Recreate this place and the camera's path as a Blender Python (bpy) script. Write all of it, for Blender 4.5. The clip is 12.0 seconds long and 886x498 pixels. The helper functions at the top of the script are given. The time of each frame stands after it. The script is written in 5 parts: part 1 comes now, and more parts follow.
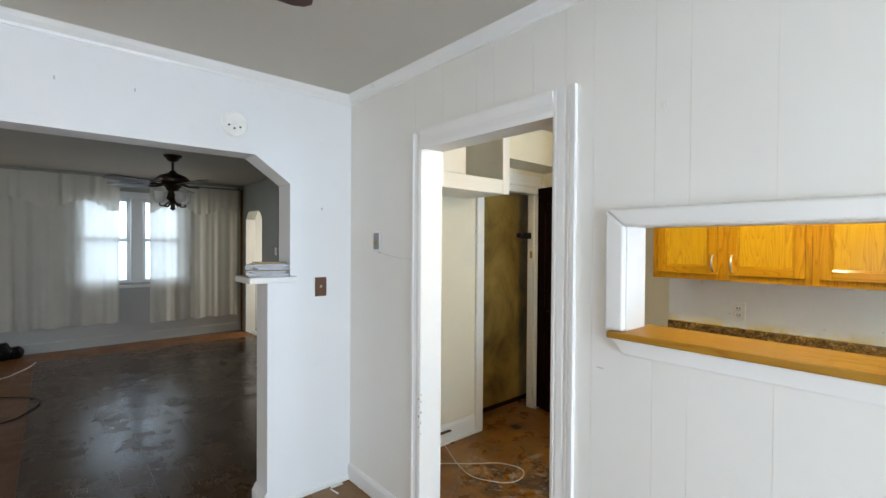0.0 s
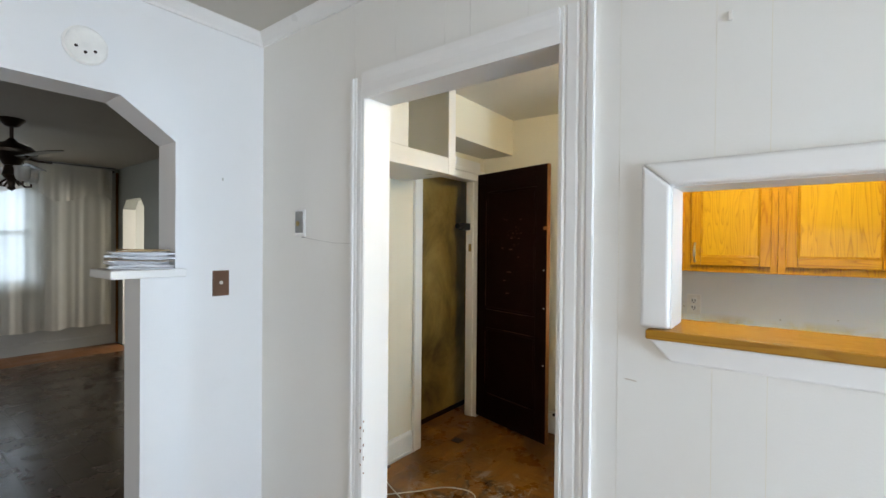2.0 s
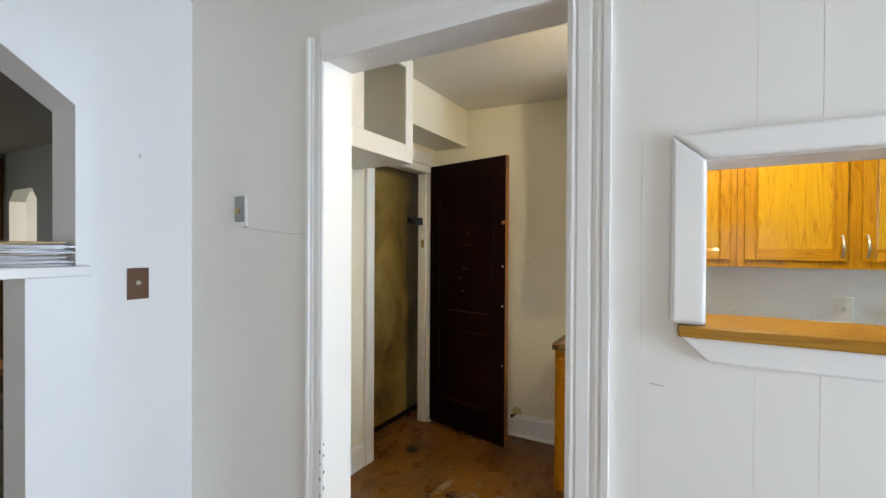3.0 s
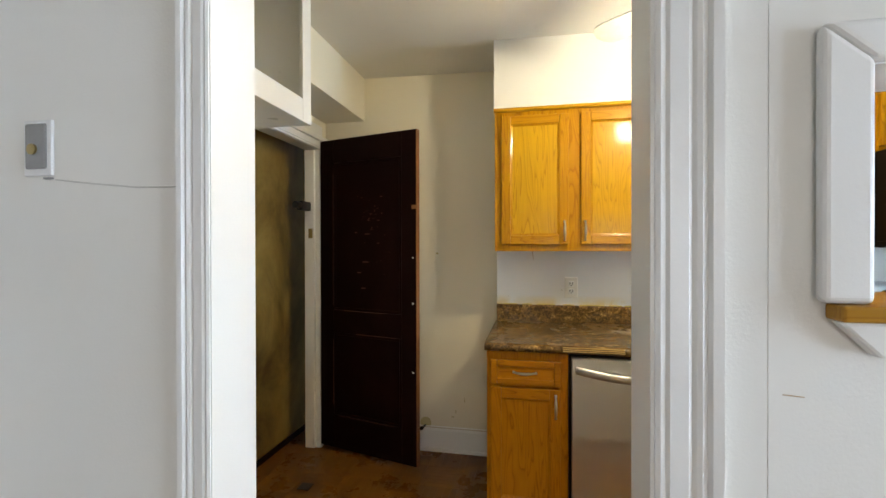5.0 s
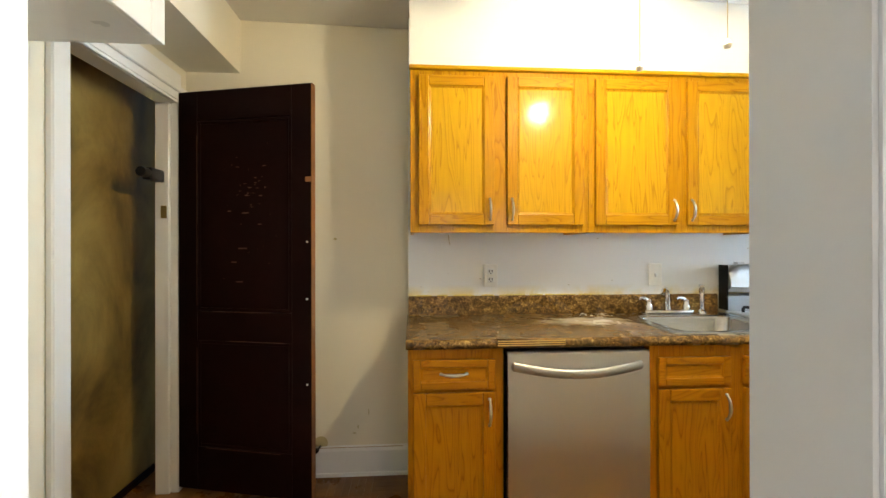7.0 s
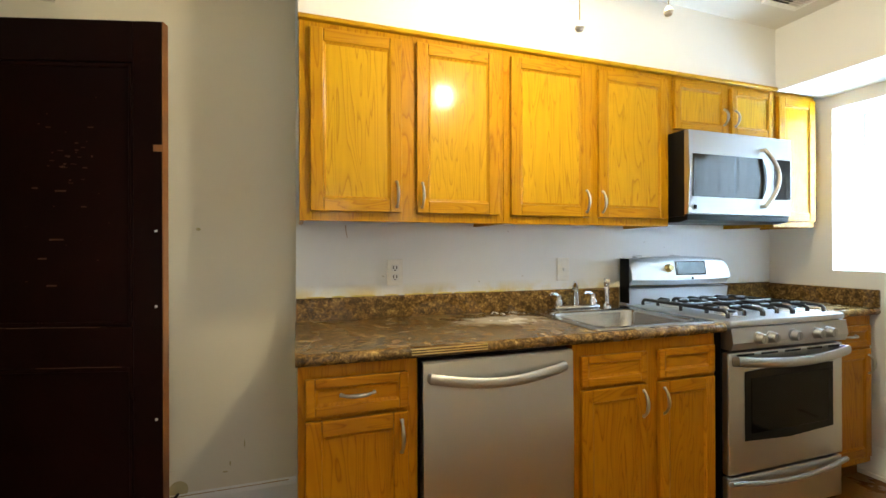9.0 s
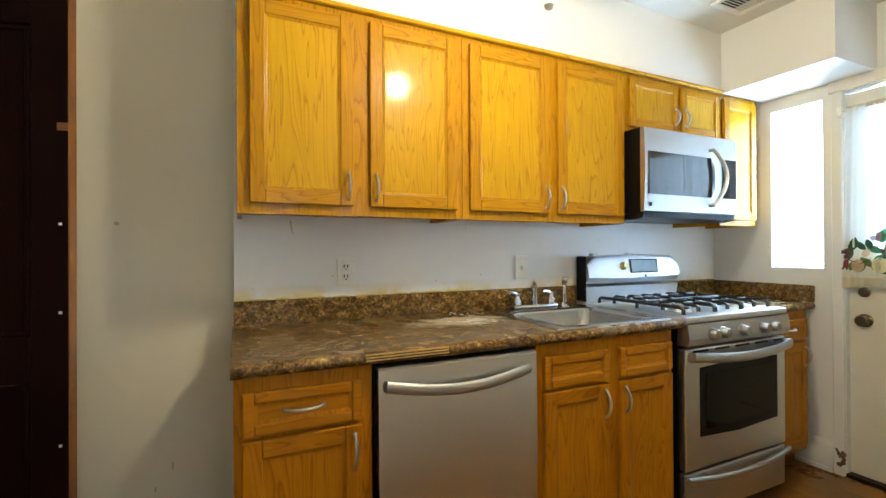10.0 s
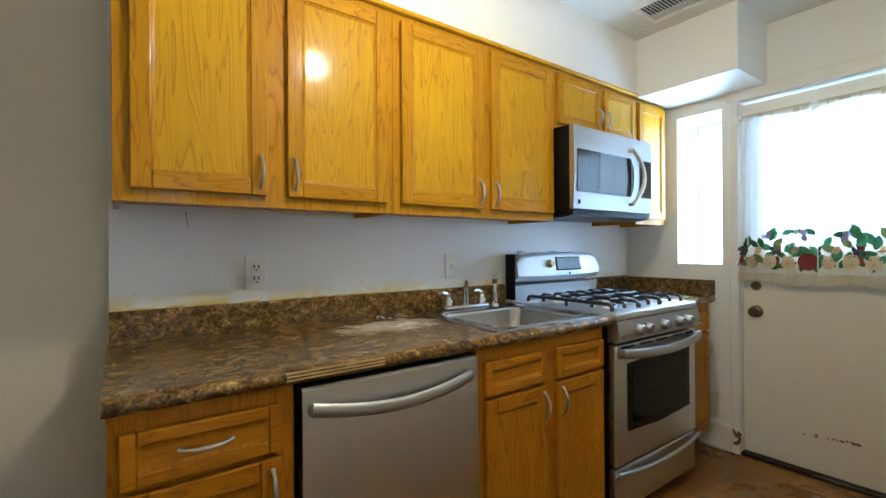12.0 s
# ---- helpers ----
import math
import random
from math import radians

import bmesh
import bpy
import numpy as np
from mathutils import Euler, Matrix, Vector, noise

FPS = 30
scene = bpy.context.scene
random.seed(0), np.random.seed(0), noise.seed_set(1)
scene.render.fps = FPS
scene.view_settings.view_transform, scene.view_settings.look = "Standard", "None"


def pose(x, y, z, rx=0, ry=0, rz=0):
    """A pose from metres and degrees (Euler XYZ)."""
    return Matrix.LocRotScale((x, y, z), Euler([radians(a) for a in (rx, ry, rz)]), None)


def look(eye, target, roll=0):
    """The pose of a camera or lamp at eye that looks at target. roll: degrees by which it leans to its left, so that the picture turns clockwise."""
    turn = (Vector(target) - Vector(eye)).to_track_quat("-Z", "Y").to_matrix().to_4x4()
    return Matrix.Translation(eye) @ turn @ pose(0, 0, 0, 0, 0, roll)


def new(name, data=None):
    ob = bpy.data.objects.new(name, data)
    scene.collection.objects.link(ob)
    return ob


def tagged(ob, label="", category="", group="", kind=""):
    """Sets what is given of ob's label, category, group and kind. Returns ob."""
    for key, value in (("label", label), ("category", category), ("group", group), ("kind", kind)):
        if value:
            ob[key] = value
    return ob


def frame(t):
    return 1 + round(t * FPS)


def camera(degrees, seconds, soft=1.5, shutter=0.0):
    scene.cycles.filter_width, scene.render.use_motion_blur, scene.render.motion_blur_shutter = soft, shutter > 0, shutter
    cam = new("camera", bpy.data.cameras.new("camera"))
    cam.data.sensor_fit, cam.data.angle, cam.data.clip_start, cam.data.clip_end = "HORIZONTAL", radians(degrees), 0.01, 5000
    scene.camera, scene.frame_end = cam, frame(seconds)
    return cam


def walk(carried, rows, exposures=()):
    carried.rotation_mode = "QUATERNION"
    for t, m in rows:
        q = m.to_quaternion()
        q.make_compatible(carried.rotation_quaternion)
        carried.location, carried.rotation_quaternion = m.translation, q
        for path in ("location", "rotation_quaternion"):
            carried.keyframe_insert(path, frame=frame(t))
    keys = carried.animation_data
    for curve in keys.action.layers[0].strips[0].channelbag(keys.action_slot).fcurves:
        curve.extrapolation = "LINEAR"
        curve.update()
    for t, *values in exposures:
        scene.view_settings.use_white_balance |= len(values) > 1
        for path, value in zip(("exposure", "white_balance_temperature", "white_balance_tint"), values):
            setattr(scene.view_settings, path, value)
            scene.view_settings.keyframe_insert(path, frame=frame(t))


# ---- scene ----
cam = camera(89.9, 12.0)
PATH = [
    (0, (2.234, 0.408, 1.567), (3.555, 1.909, 1.541), 0.4),
    (0.5, (2.306, 0.517, 1.544), (3.686, 1.964, 1.517), 0.4),
    (1, (2.37, 0.63, 1.519), (3.811, 2.017, 1.495), 0.4),
    (1.5, (2.417, 0.75, 1.502), (3.926, 2.062, 1.481), 0.5),
    (2, (2.459, 0.879, 1.482), (4.049, 2.093, 1.465), 0.5),
    (2.5, (2.502, 0.999, 1.462), (4.172, 2.1, 1.445), 0.4),
    (3, (2.559, 1.113, 1.449), (4.307, 2.084, 1.433), 0.3),
    (5, (2.882, 1.54, 1.37), (4.841, 1.941, 1.36), -0.1),
    (5.5, (2.994, 1.614, 1.32), (4.975, 1.88, 1.321), 0.05),
    (6, (3.102, 1.679, 1.294), (5.095, 1.815, 1.299), 0.0),
    (6.5, (3.185, 1.722, 1.274), (5.181, 1.721, 1.286), -0.2),
    (7, (3.267, 1.745, 1.267), (5.253, 1.607, 1.268), -0.1),
    (9, (3.583, 1.77, 1.232), (5.48, 1.137, 1.234), -0.2),
    (9.5, (3.649, 1.762, 1.216), (5.506, 1.019, 1.224), -0.3),
    (10, (3.705, 1.752, 1.213), (5.52, 0.911, 1.221), -0.3),
    (10.5, (3.761, 1.745, 1.213), (5.53, 0.811, 1.218), -0.3),
    (11, (3.813, 1.739, 1.214), (5.535, 0.722, 1.215), -0.4),
    (11.5, (3.857, 1.74, 1.21), (5.528, 0.639, 1.211), -0.4),
    (12, (3.886, 1.74, 1.209), (5.5, 0.559, 1.209), -0.4),
]
EXPOSURES = [(0, -0.52, 6350, 11), (1.5, -0.55, 6300, 11), (3.2, -0.57, 6300, 12), (5, -0.55, 6350, 12), (6, -0.42, 6450, 11), (7, -0.17, 6550, 11),
             (8, -0.2, 6480, 10), (9.5, -0.45, 6220, 10), (11, -0.64, 5800, 10), (12, -0.86, 5540, 10)]
walk(cam, [(t, look(eye, target, roll)) for t, eye, target, roll in PATH], EXPOSURES)

# ---- light ----
world = bpy.data.worlds.new("sky")
scene.world = world
world.use_nodes = True
wn = world.node_tree.nodes
sky = wn.new("ShaderNodeTexSky")
sky.sky_type = 'NISHITA'
sky.sun_disc = False
sky.sun_elevation, sky.sun_rotation = radians(50), radians(200)
wn["Background"].inputs[1].default_value = 0.1
world.node_tree.links.new(sky.outputs[0], wn["Background"].inputs[0])


def lamp(name, kind, energy, colour, m, size=0.1, size_y=None):
    d = bpy.data.lights.new(name, kind)
    d.energy, d.color = energy, colour
    if kind == 'AREA':
        d.shape, d.size, d.size_y = 'RECTANGLE', size, size_y or size
    elif kind == 'SUN':
        d.angle = size
    else:
        d.shadow_soft_size = size
    ob = new(name, d)
    ob.matrix_world = m
    return ob


SKYLIGHT = (0.82, 0.91, 1.0)
lamp("sun", 'SUN', 0.8, (1, 0.96, 0.9), look((0, 0, 20), (3, 9, 0)), radians(12))
# sky light standing in the window openings
lamp("sky_living_window", 'AREA', 52, (0.70, 0.85, 1.0), look((3.12, 8.45, 1.6), (3.1, 5, 1.5)), 1.5, 1.6)
lamp("sky_kitchen_window", 'AREA', 215, (0.54, 0.77, 1.0), look((5.17, -1.60, 1.6), (5.0, 2, 1.3)), 0.5, 1.2)
lamp("sky_kitchen_door", 'AREA', 50, (0.54, 0.77, 1.0), look((4.54, -1.56, 1.62), (4.5, 2, 1.3)), 0.9, 0.9)
# both dining openings are unseen, added and placed to light the walls
lamp("unseen_sky_dining_west", 'AREA', 54, (0.98, 0.95, 0.89), look((-0.55, 0.6, 1.5), (3, 0.9, 1.3)), 1.5, 1.5)
lamp("unseen_sky_dining_south", 'AREA', 118, (0.70, 0.84, 1.0), look((2.6, -1.85, 1.05), (2.75, 2, 0.7)), 1.4, 1.7)
# hall door glass; the living room west lamp is an added, unseen fill
lamp("sky_hall_window", 'AREA', 62, (1.0, 0.96, 0.86), look((5.95, 7.55, 1.5), (4.0, 7.3, 0.6)), 0.8, 1.2)
lamp("fill_living_west", 'AREA', 34, (0.92, 0.94, 0.95), look((-0.6, 6.2, 1.6), (4, 7.2, 1.3)), 1.4, 1.3)

# ---- materials ----
def shader(name, rough=0.5, metal=0.0, coat=0.0):
    m = bpy.data.materials.new(name)
    m.use_nodes = True
    b = m.node_tree.nodes["Principled BSDF"]
    b.inputs["Roughness"].default_value, b.inputs["Metallic"].default_value = rough, metal
    b.inputs["Coat Weight"].default_value, b.inputs["Coat Roughness"].default_value = coat, 0.15
    return m, m.node_tree.nodes, m.node_tree.links, b


def coords(N, L, scale=(1, 1, 1), shuffle=False, world_space=False):
    tc, mp = N.new("ShaderNodeTexCoord"), N.new("ShaderNodeMapping")
    mp.inputs["Scale"].default_value = scale
    if world_space:
        g = N.new("ShaderNodeNewGeometry")
        L.new(g.outputs["Position"], mp.inputs[0])
    else:
        L.new(tc.outputs["Object"], mp.inputs[0])
    if shuffle:
        oi, k = N.new("ShaderNodeObjectInfo"), N.new("ShaderNodeVectorMath")
        k.operation = 'SCALE'
        k.inputs[0].default_value = (17.3, 11.7, 5.9)
        L.new(oi.outputs["Random"], k.inputs["Scale"])
        L.new(k.outputs[0], mp.inputs["Location"])
    return mp.outputs[0]


def noise_tex(N, L, vec, scale, detail=4, rough=0.55, distort=0.0):
    n = N.new("ShaderNodeTexNoise")
    n.inputs["Scale"].default_value, n.inputs["Detail"].default_value = scale, detail
    n.inputs["Roughness"].default_value, n.inputs["Distortion"].default_value = rough, distort
    L.new(vec, n.inputs["Vector"])
    return n.outputs["Fac"]


def ramp(N, L, fac, stops):
    r = N.new("ShaderNodeValToRGB")
    e = r.color_ramp.elements
    while len(e) < len(stops):
        e.new(0.5)
    for k, (p, c) in zip(e, stops):
        k.position, k.color = p, (c, c, c, 1) if isinstance(c, float) else (*c, 1)
    L.new(fac, r.inputs[0])
    return r.outputs[0]


def mix(N, L, fac, a, b, how='MIX'):
    m = N.new("ShaderNodeMix")
    m.data_type, m.blend_type = 'RGBA', how
    for v, s in ((fac, m.inputs[0]), (a, m.inputs[6]), (b, m.inputs[7])):
        if isinstance(v, (int, float)):
            s.default_value = v
        elif isinstance(v, tuple):
            s.default_value = (*v, 1)
        else:
            L.new(v, s)
    return m.outputs[2]


def bump(N, L, b, height, strength=0.2, dist=0.002):
    n = N.new("ShaderNodeBump")
    n.inputs["Strength"].default_value, n.inputs["Distance"].default_value = strength, dist
    L.new(height, n.inputs["Height"])
    L.new(n.outputs[0], b.inputs["Normal"])


def paint(name, colour, rough=0.45, stain=(0.55, 0.48, 0.36), amount=0.25, grain=0.25, shuffle=False):
    """Brushed or rolled paint with blotches, scuffs and fine relief."""
    m, N, L, b = shader(name, rough)
    v = coords(N, L, world_space=True)
    big = ramp(N, L, noise_tex(N, L, v, 1.1, 4, 0.5, 0.2), [(0.25, 0.0), (0.9, 1.0)])
    spots = ramp(N, L, noise_tex(N, L, v, 9, 5, 0.6), [(0.60, 0.0), (0.95, 1.0)])
    c = mix(N, L, 0.5, colour, tuple(x * 0.93 for x in colour))
    blend = N.new("ShaderNodeMath")
    blend.operation = 'MULTIPLY'
    blend.inputs[1].default_value = amount
    L.new(big, blend.inputs[0])
    c = mix(N, L, blend.outputs[0], c, stain)
    b2 = N.new("ShaderNodeMath")
    b2.operation = 'MULTIPLY'
    b2.inputs[1].default_value = amount * 0.6
    L.new(spots, b2.inputs[0])
    c = mix(N, L, b2.outputs[0], c, tuple(x * 0.7 for x in stain))
    L.new(c, b.inputs["Base Color"])
    L.new(ramp(N, L, noise_tex(N, L, v, 5, 4), [(0.2, rough - 0.05), (0.8, rough + 0.1)]), b.inputs["Roughness"])
    bump(N, L, b, noise_tex(N, L, v, 160, 3, 0.6), grain, 0.0015)
    return m


def oak(name, stretch, lo=(0.32, 0.146, 0.005), hi=(0.57, 0.322, 0.008)):
    """Varnished oak with cathedral figure and fine pores."""
    m, N, L, b = shader(name, 0.34, 0, 0.2)
    v = coords(N, L, stretch, True)
    fig = noise_tex(N, L, v, 1.5, 2, 0.45, 0.5)
    k = N.new("ShaderNodeMath")
    k.operation = 'MULTIPLY'
    k.inputs[1].default_value = 13
    L.new(fig, k.inputs[0])
    f = N.new("ShaderNodeMath")
    f.operation = 'FRACT'
    L.new(k.outputs[0], f.inputs[0])
    rings = ramp(N, L, f.outputs[0], [(0.0, 0.2), (0.16, 0.72), (0.7, 1.0), (0.93, 0.85), (1.0, 0.2)])
    v2 = coords(N, L, tuple(s * 9 if s > 1 else s * 3 for s in stretch), True)
    pores = noise_tex(N, L, v2, 9, 4, 0.7)
    g = ramp(N, L, mix(N, L, 0.42, rings, pores), [(0.2, 0.0), (0.85, 1.0)])
    big = noise_tex(N, L, coords(N, L, (1, 1, 1), True), 1.2, 2)
    c = mix(N, L, g, lo, hi)
    c = mix(N, L, ramp(N, L, big, [(0.35, 0.0), (0.75, 0.2)]), c, (0.34, 0.13, 0.003))
    L.new(c, b.inputs["Base Color"])
    L.new(ramp(N, L, pores, [(0.3, 0.42), (0.6, 0.26)]), b.inputs["Roughness"])
    b.inputs["Coat Roughness"].default_value = 0.12
    b.inputs["Specular IOR Level"].default_value = 0.08
    bump(N, L, b, pores, 0.16, 0.001)
    return m


def metal(name, colour, rough, brushed=None):
    m, N, L, b = shader(name, rough, 1.0)
    v = coords(N, L, brushed or (1, 1, 1))
    n = noise_tex(N, L, v, 30 if brushed else 6, 4, 0.6)
    L.new(mix(N, L, n, tuple(x * 0.94 for x in colour), colour), b.inputs["Base Color"])
    L.new(ramp(N, L, n, [(0.3, max(0.03, rough - 0.03)), (0.7, rough + 0.04)]), b.inputs["Roughness"])
    if brushed:
        bump(N, L, b, n, 0.015, 0.0003)
    return m


def plain(name, colour, rough=0.5, metallic=0.0, coat=0.0):
    m, N, L, b = shader(name, rough, metallic, coat)
    n = noise_tex(N, L, coords(N, L), 22, 4, 0.6)
    L.new(mix(N, L, n, tuple(x * 0.8 for x in colour), tuple(min(1, x * 1.12) for x in colour)), b.inputs["Base Color"])
    bump(N, L, b, n, 0.05, 0.001)
    return m


def cloth(name, colour, through_light=0.5, weave=700):
    m, N, L, b = shader(name, 0.9)
    v = coords(N, L)
    n = noise_tex(N, L, v, 6, 4)
    c = mix(N, L, n, tuple(x * 0.88 for x in colour), colour)
    L.new(c, b.inputs["Base Color"])
    t, s = N.new("ShaderNodeBsdfTranslucent"), N.new("ShaderNodeMixShader")
    L.new(c, t.inputs[0])
    s.inputs[0].default_value = through_light
    L.new(b.outputs[0], s.inputs[1])
    L.new(t.outputs[0], s.inputs[2])
    L.new(s.outputs[0], N["Material Output"].inputs[0])
    bump(N, L, b, noise_tex(N, L, v, weave, 2), 0.15, 0.0008)
    return m, N, L, s


def sheer(name, colour, open_share=0.35):
    m, N, L, s = cloth(name, colour, 0.55)
    tr, s2 = N.new("ShaderNodeBsdfTransparent"), N.new("ShaderNodeMixShader")
    s2.inputs[0].default_value = open_share
    L.new(s.outputs[0], s2.inputs[1])
    L.new(tr.outputs[0], s2.inputs[2])
    L.new(s2.outputs[0], N["Material Output"].inputs[0])
    return m


def worn_wood(name, lo, hi, stain, rough, stretch, stains=(0.45, 0.7), coat=0.0, dusty=0.35, spec=0.5):
    # boards and parquet, stained and scuffed
    m, N, L, b = shader(name, rough, 0, coat)
    v = coords(N, L, stretch, True)
    w = coords(N, L, world_space=True)
    grain = noise_tex(N, L, v, 18, 5, 0.65)
    oi = N.new("ShaderNodeObjectInfo")
    c = mix(N, L, grain, lo, hi)
    c = mix(N, L, ramp(N, L, oi.outputs["Random"], [(0.0, 0.0), (1.0, 0.55)]), c, tuple(x * 0.6 for x in lo))
    geo = N.new("ShaderNodeNewGeometry")
    c = mix(N, L, ramp(N, L, geo.outputs["Random Per Island"], [(0.0, 0.0), (1.0, 0.4)]), c, tuple(x * 0.75 for x in lo))
    patch = ramp(N, L, noise_tex(N, L, w, 1.5, 7, 0.68, 0.8), [(stains[0], 0.0), (stains[1], 1.0)])
    c = mix(N, L, patch, c, stain)
    dust = ramp(N, L, noise_tex(N, L, w, 7, 7, 0.75, 1.2), [(0.6, 0.0), (0.85, dusty)])
    c = mix(N, L, dust, c, (0.32, 0.28, 0.24))
    L.new(c, b.inputs["Base Color"])
    L.new(ramp(N, L, noise_tex(N, L, w, 3.5, 6, 0.7), [(0.3, rough - 0.1), (0.75, rough + 0.2)]), b.inputs["Roughness"])
    bump(N, L, b, grain, 0.15, 0.0015)
    b.inputs["Specular IOR Level"].default_value = spec
    return m


WHITE = paint("white_panel_paint", (0.83, 0.815, 0.765), 0.4, (0.66, 0.62, 0.52), 0.2)
WALLW = paint("white_wall_paint", (0.84, 0.84, 0.83), 0.45, (0.66, 0.62, 0.52), 0.2)
TRIM = paint("white_trim_gloss", (0.83, 0.825, 0.80), 0.3, (0.62, 0.55, 0.42), 0.22, 0.12)
DOORPAINT = paint("soiled_door_paint", (0.80, 0.755, 0.64), 0.4, (0.52, 0.42, 0.24), 0.42, 0.12)
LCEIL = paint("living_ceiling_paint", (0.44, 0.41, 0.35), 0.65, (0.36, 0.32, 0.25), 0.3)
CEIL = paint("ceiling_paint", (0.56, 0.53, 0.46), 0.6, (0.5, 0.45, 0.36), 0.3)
KWALL = paint("kitchen_wall_paint", (0.79, 0.74, 0.60), 0.5, (0.72, 0.60, 0.36), 0.28)
# splashback wall: yellowed along the caulk, specks and one drip
SPLASH = paint("splashback_wall_paint", (0.84, 0.85, 0.85), 0.45, (0.70, 0.67, 0.58), 0.16)
sN, sL = SPLASH.node_tree.nodes, SPLASH.node_tree.links
sB = sN["Principled BSDF"]
sv = coords(sN, sL, world_space=True)
xyz = sN.new("ShaderNodeSeparateXYZ")
sL.new(sv, xyz.inputs[0])
height = sN.new("ShaderNodeMapRange")
height.inputs["From Min"].default_value, height.inputs["From Max"].default_value = 1.075, 1.012
sL.new(xyz.outputs["Z"], height.inputs["Value"])
grime = mix(sN, sL, 1.0, height.outputs["Result"], ramp(sN, sL, noise_tex(sN, sL, sv, 5, 5, 0.65, 0.6), [(0.42, 0.0), (0.62, 1.0)]), 'MULTIPLY')
speck = ramp(sN, sL, noise_tex(sN, sL, sv, 34, 3, 0.55), [(0.735, 0.0), (0.76, 0.7)])
clean = sB.inputs["Base Color"].links[0].from_socket
sL.new(mix(sN, sL, speck, mix(sN, sL, grime, clean, (0.66, 0.53, 0.20)), (0.30, 0.22, 0.10)), sB.inputs["Base Color"])
KCEIL = paint("kitchen_ceiling_paint", (0.78, 0.76, 0.70), 0.55, (0.55, 0.48, 0.36), 0.3)
PALEWALL = paint("pale_grey_wall_paint", (0.46, 0.46, 0.43), 0.55, (0.36, 0.35, 0.31), 0.3)
GREEN = paint("sage_wall_paint", (0.33, 0.34, 0.30), 0.55, (0.26, 0.26, 0.22), 0.3)
GRIMY, gN0, gL0, gB0 = shader("grimy_olive_paint", 0.5)
gv = coords(gN0, gL0, (1, 1, 0.7), world_space=True)
smear = ramp(gN0, gL0, noise_tex(gN0, gL0, gv, 2.6, 6, 0.6, 0.5), [(0.32, (0.10, 0.056, 0.009)), (0.5, (0.25, 0.160, 0.034)), (0.70, (0.40, 0.275, 0.075))])
flake = ramp(gN0, gL0, noise_tex(gN0, gL0, gv, 24, 4, 0.7), [(0.70, 0.0), (0.76, 0.6)])
gL0.new(mix(gN0, gL0, flake, smear, (0.30, 0.27, 0.18)), gB0.inputs["Base Color"])
bump(gN0, gL0, gB0, noise_tex(gN0, gL0, gv, 60, 4), 0.3, 0.002)
OAKV, OAKH = oak("oak_upright", (9, 9, 0.9)), oak("oak_level", (9, 0.9, 9))
# base cupboards: same oak, weaker lamp light put into a darker, redder colour
OAKBV = oak("oak_base_dimmed_upright", (9, 9, 0.9), (0.23, 0.073, 0.002), (0.45, 0.180, 0.004))
OAKBH = oak("oak_base_dimmed_level", (9, 0.9, 9), (0.23, 0.073, 0.002), (0.45, 0.180, 0.004))
OAKFV = oak("oak_frame_upright", (9, 9, 0.9), (0.25, 0.092, 0.002), (0.48, 0.235, 0.004))
OAKFH = oak("oak_frame_level", (9, 0.9, 9), (0.25, 0.092, 0.002), (0.48, 0.235, 0.004))
OAKX = oak("oak_ledge", (9, 0.6, 9), (0.25, 0.108, 0.012), (0.42, 0.215, 0.026))
OAKDARK = oak("oak_recess", (9, 9, 0.9), (0.10, 0.035, 0.006), (0.22, 0.09, 0.015))
STEEL = metal("stainless_steel", (0.64, 0.635, 0.63), 0.32, (1, 40, 0.6))
STEELH = metal("stainless_steel_level", (0.47, 0.465, 0.46), 0.38, (1, 0.6, 40))
SMOOTHSTEEL = metal("smooth_steel", (0.70, 0.705, 0.72), 0.4)
BASIN = metal("basin_steel", (0.50, 0.49, 0.48), 0.22)
CHROME = metal("chrome", (0.80, 0.80, 0.80), 0.12)
NICKEL = metal("satin_nickel", (0.60, 0.57, 0.50), 0.32)
BRASS = metal("aged_brass", (0.42, 0.32, 0.14), 0.35)
GOLD = metal("gold_strip", (0.85, 0.66, 0.30), 0.3)
KNOBSTEEL = metal("knob_steel", (0.36, 0.355, 0.35), 0.36)
OLDBRASS = metal("tarnished_brass", (0.16, 0.115, 0.06), 0.35)
BRONZE = metal("dark_bronze", (0.06, 0.045, 0.035), 0.35)
BLACK = plain("black_enamel", (0.005, 0.0048, 0.0048), 0.35)
BLACK.node_tree.nodes["Principled BSDF"].inputs["Specular IOR Level"].default_value = 0.15
IRON = plain("cast_iron", (0.014, 0.014, 0.016), 0.4)
GLASSK = plain("dark_glass", (0.012, 0.010, 0.009), 0.05)
OVENGLASS = plain("oven_glass", (0.005, 0.0035, 0.0025), 0.08)
OVENGLASS.node_tree.nodes["Principled BSDF"].inputs["Specular IOR Level"].default_value = 0.12
GLASSK.node_tree.nodes["Principled BSDF"].inputs["Specular IOR Level"].default_value = 0.6
SCREEN = plain("display_reflection_grey", (0.26, 0.33, 0.38), 0.12)
SCRATCHGLINT = plain("scratched_wood_and_edge_highlight", (0.075, 0.027, 0.010), 0.6)
GREYPLATE = plain("dull_grey_metal", (0.30, 0.30, 0.29), 0.5)
RUST = plain("rusty_brown", (0.15, 0.075, 0.025), 0.7)
PLASTIC = plain("ivory_plastic", (0.87, 0.85, 0.79), 0.35)
PLASTICW = plain("white_plastic", (0.80, 0.80, 0.78), 0.4)
CAULK = plain("yellowed_caulk", (0.62, 0.48, 0.12), 0.5)
OLDYELLOW = plain("dull_yellow_paint", (0.52, 0.44, 0.22), 0.5)
BROWNP = plain("brown_plate", (0.13, 0.062, 0.028), 0.4)
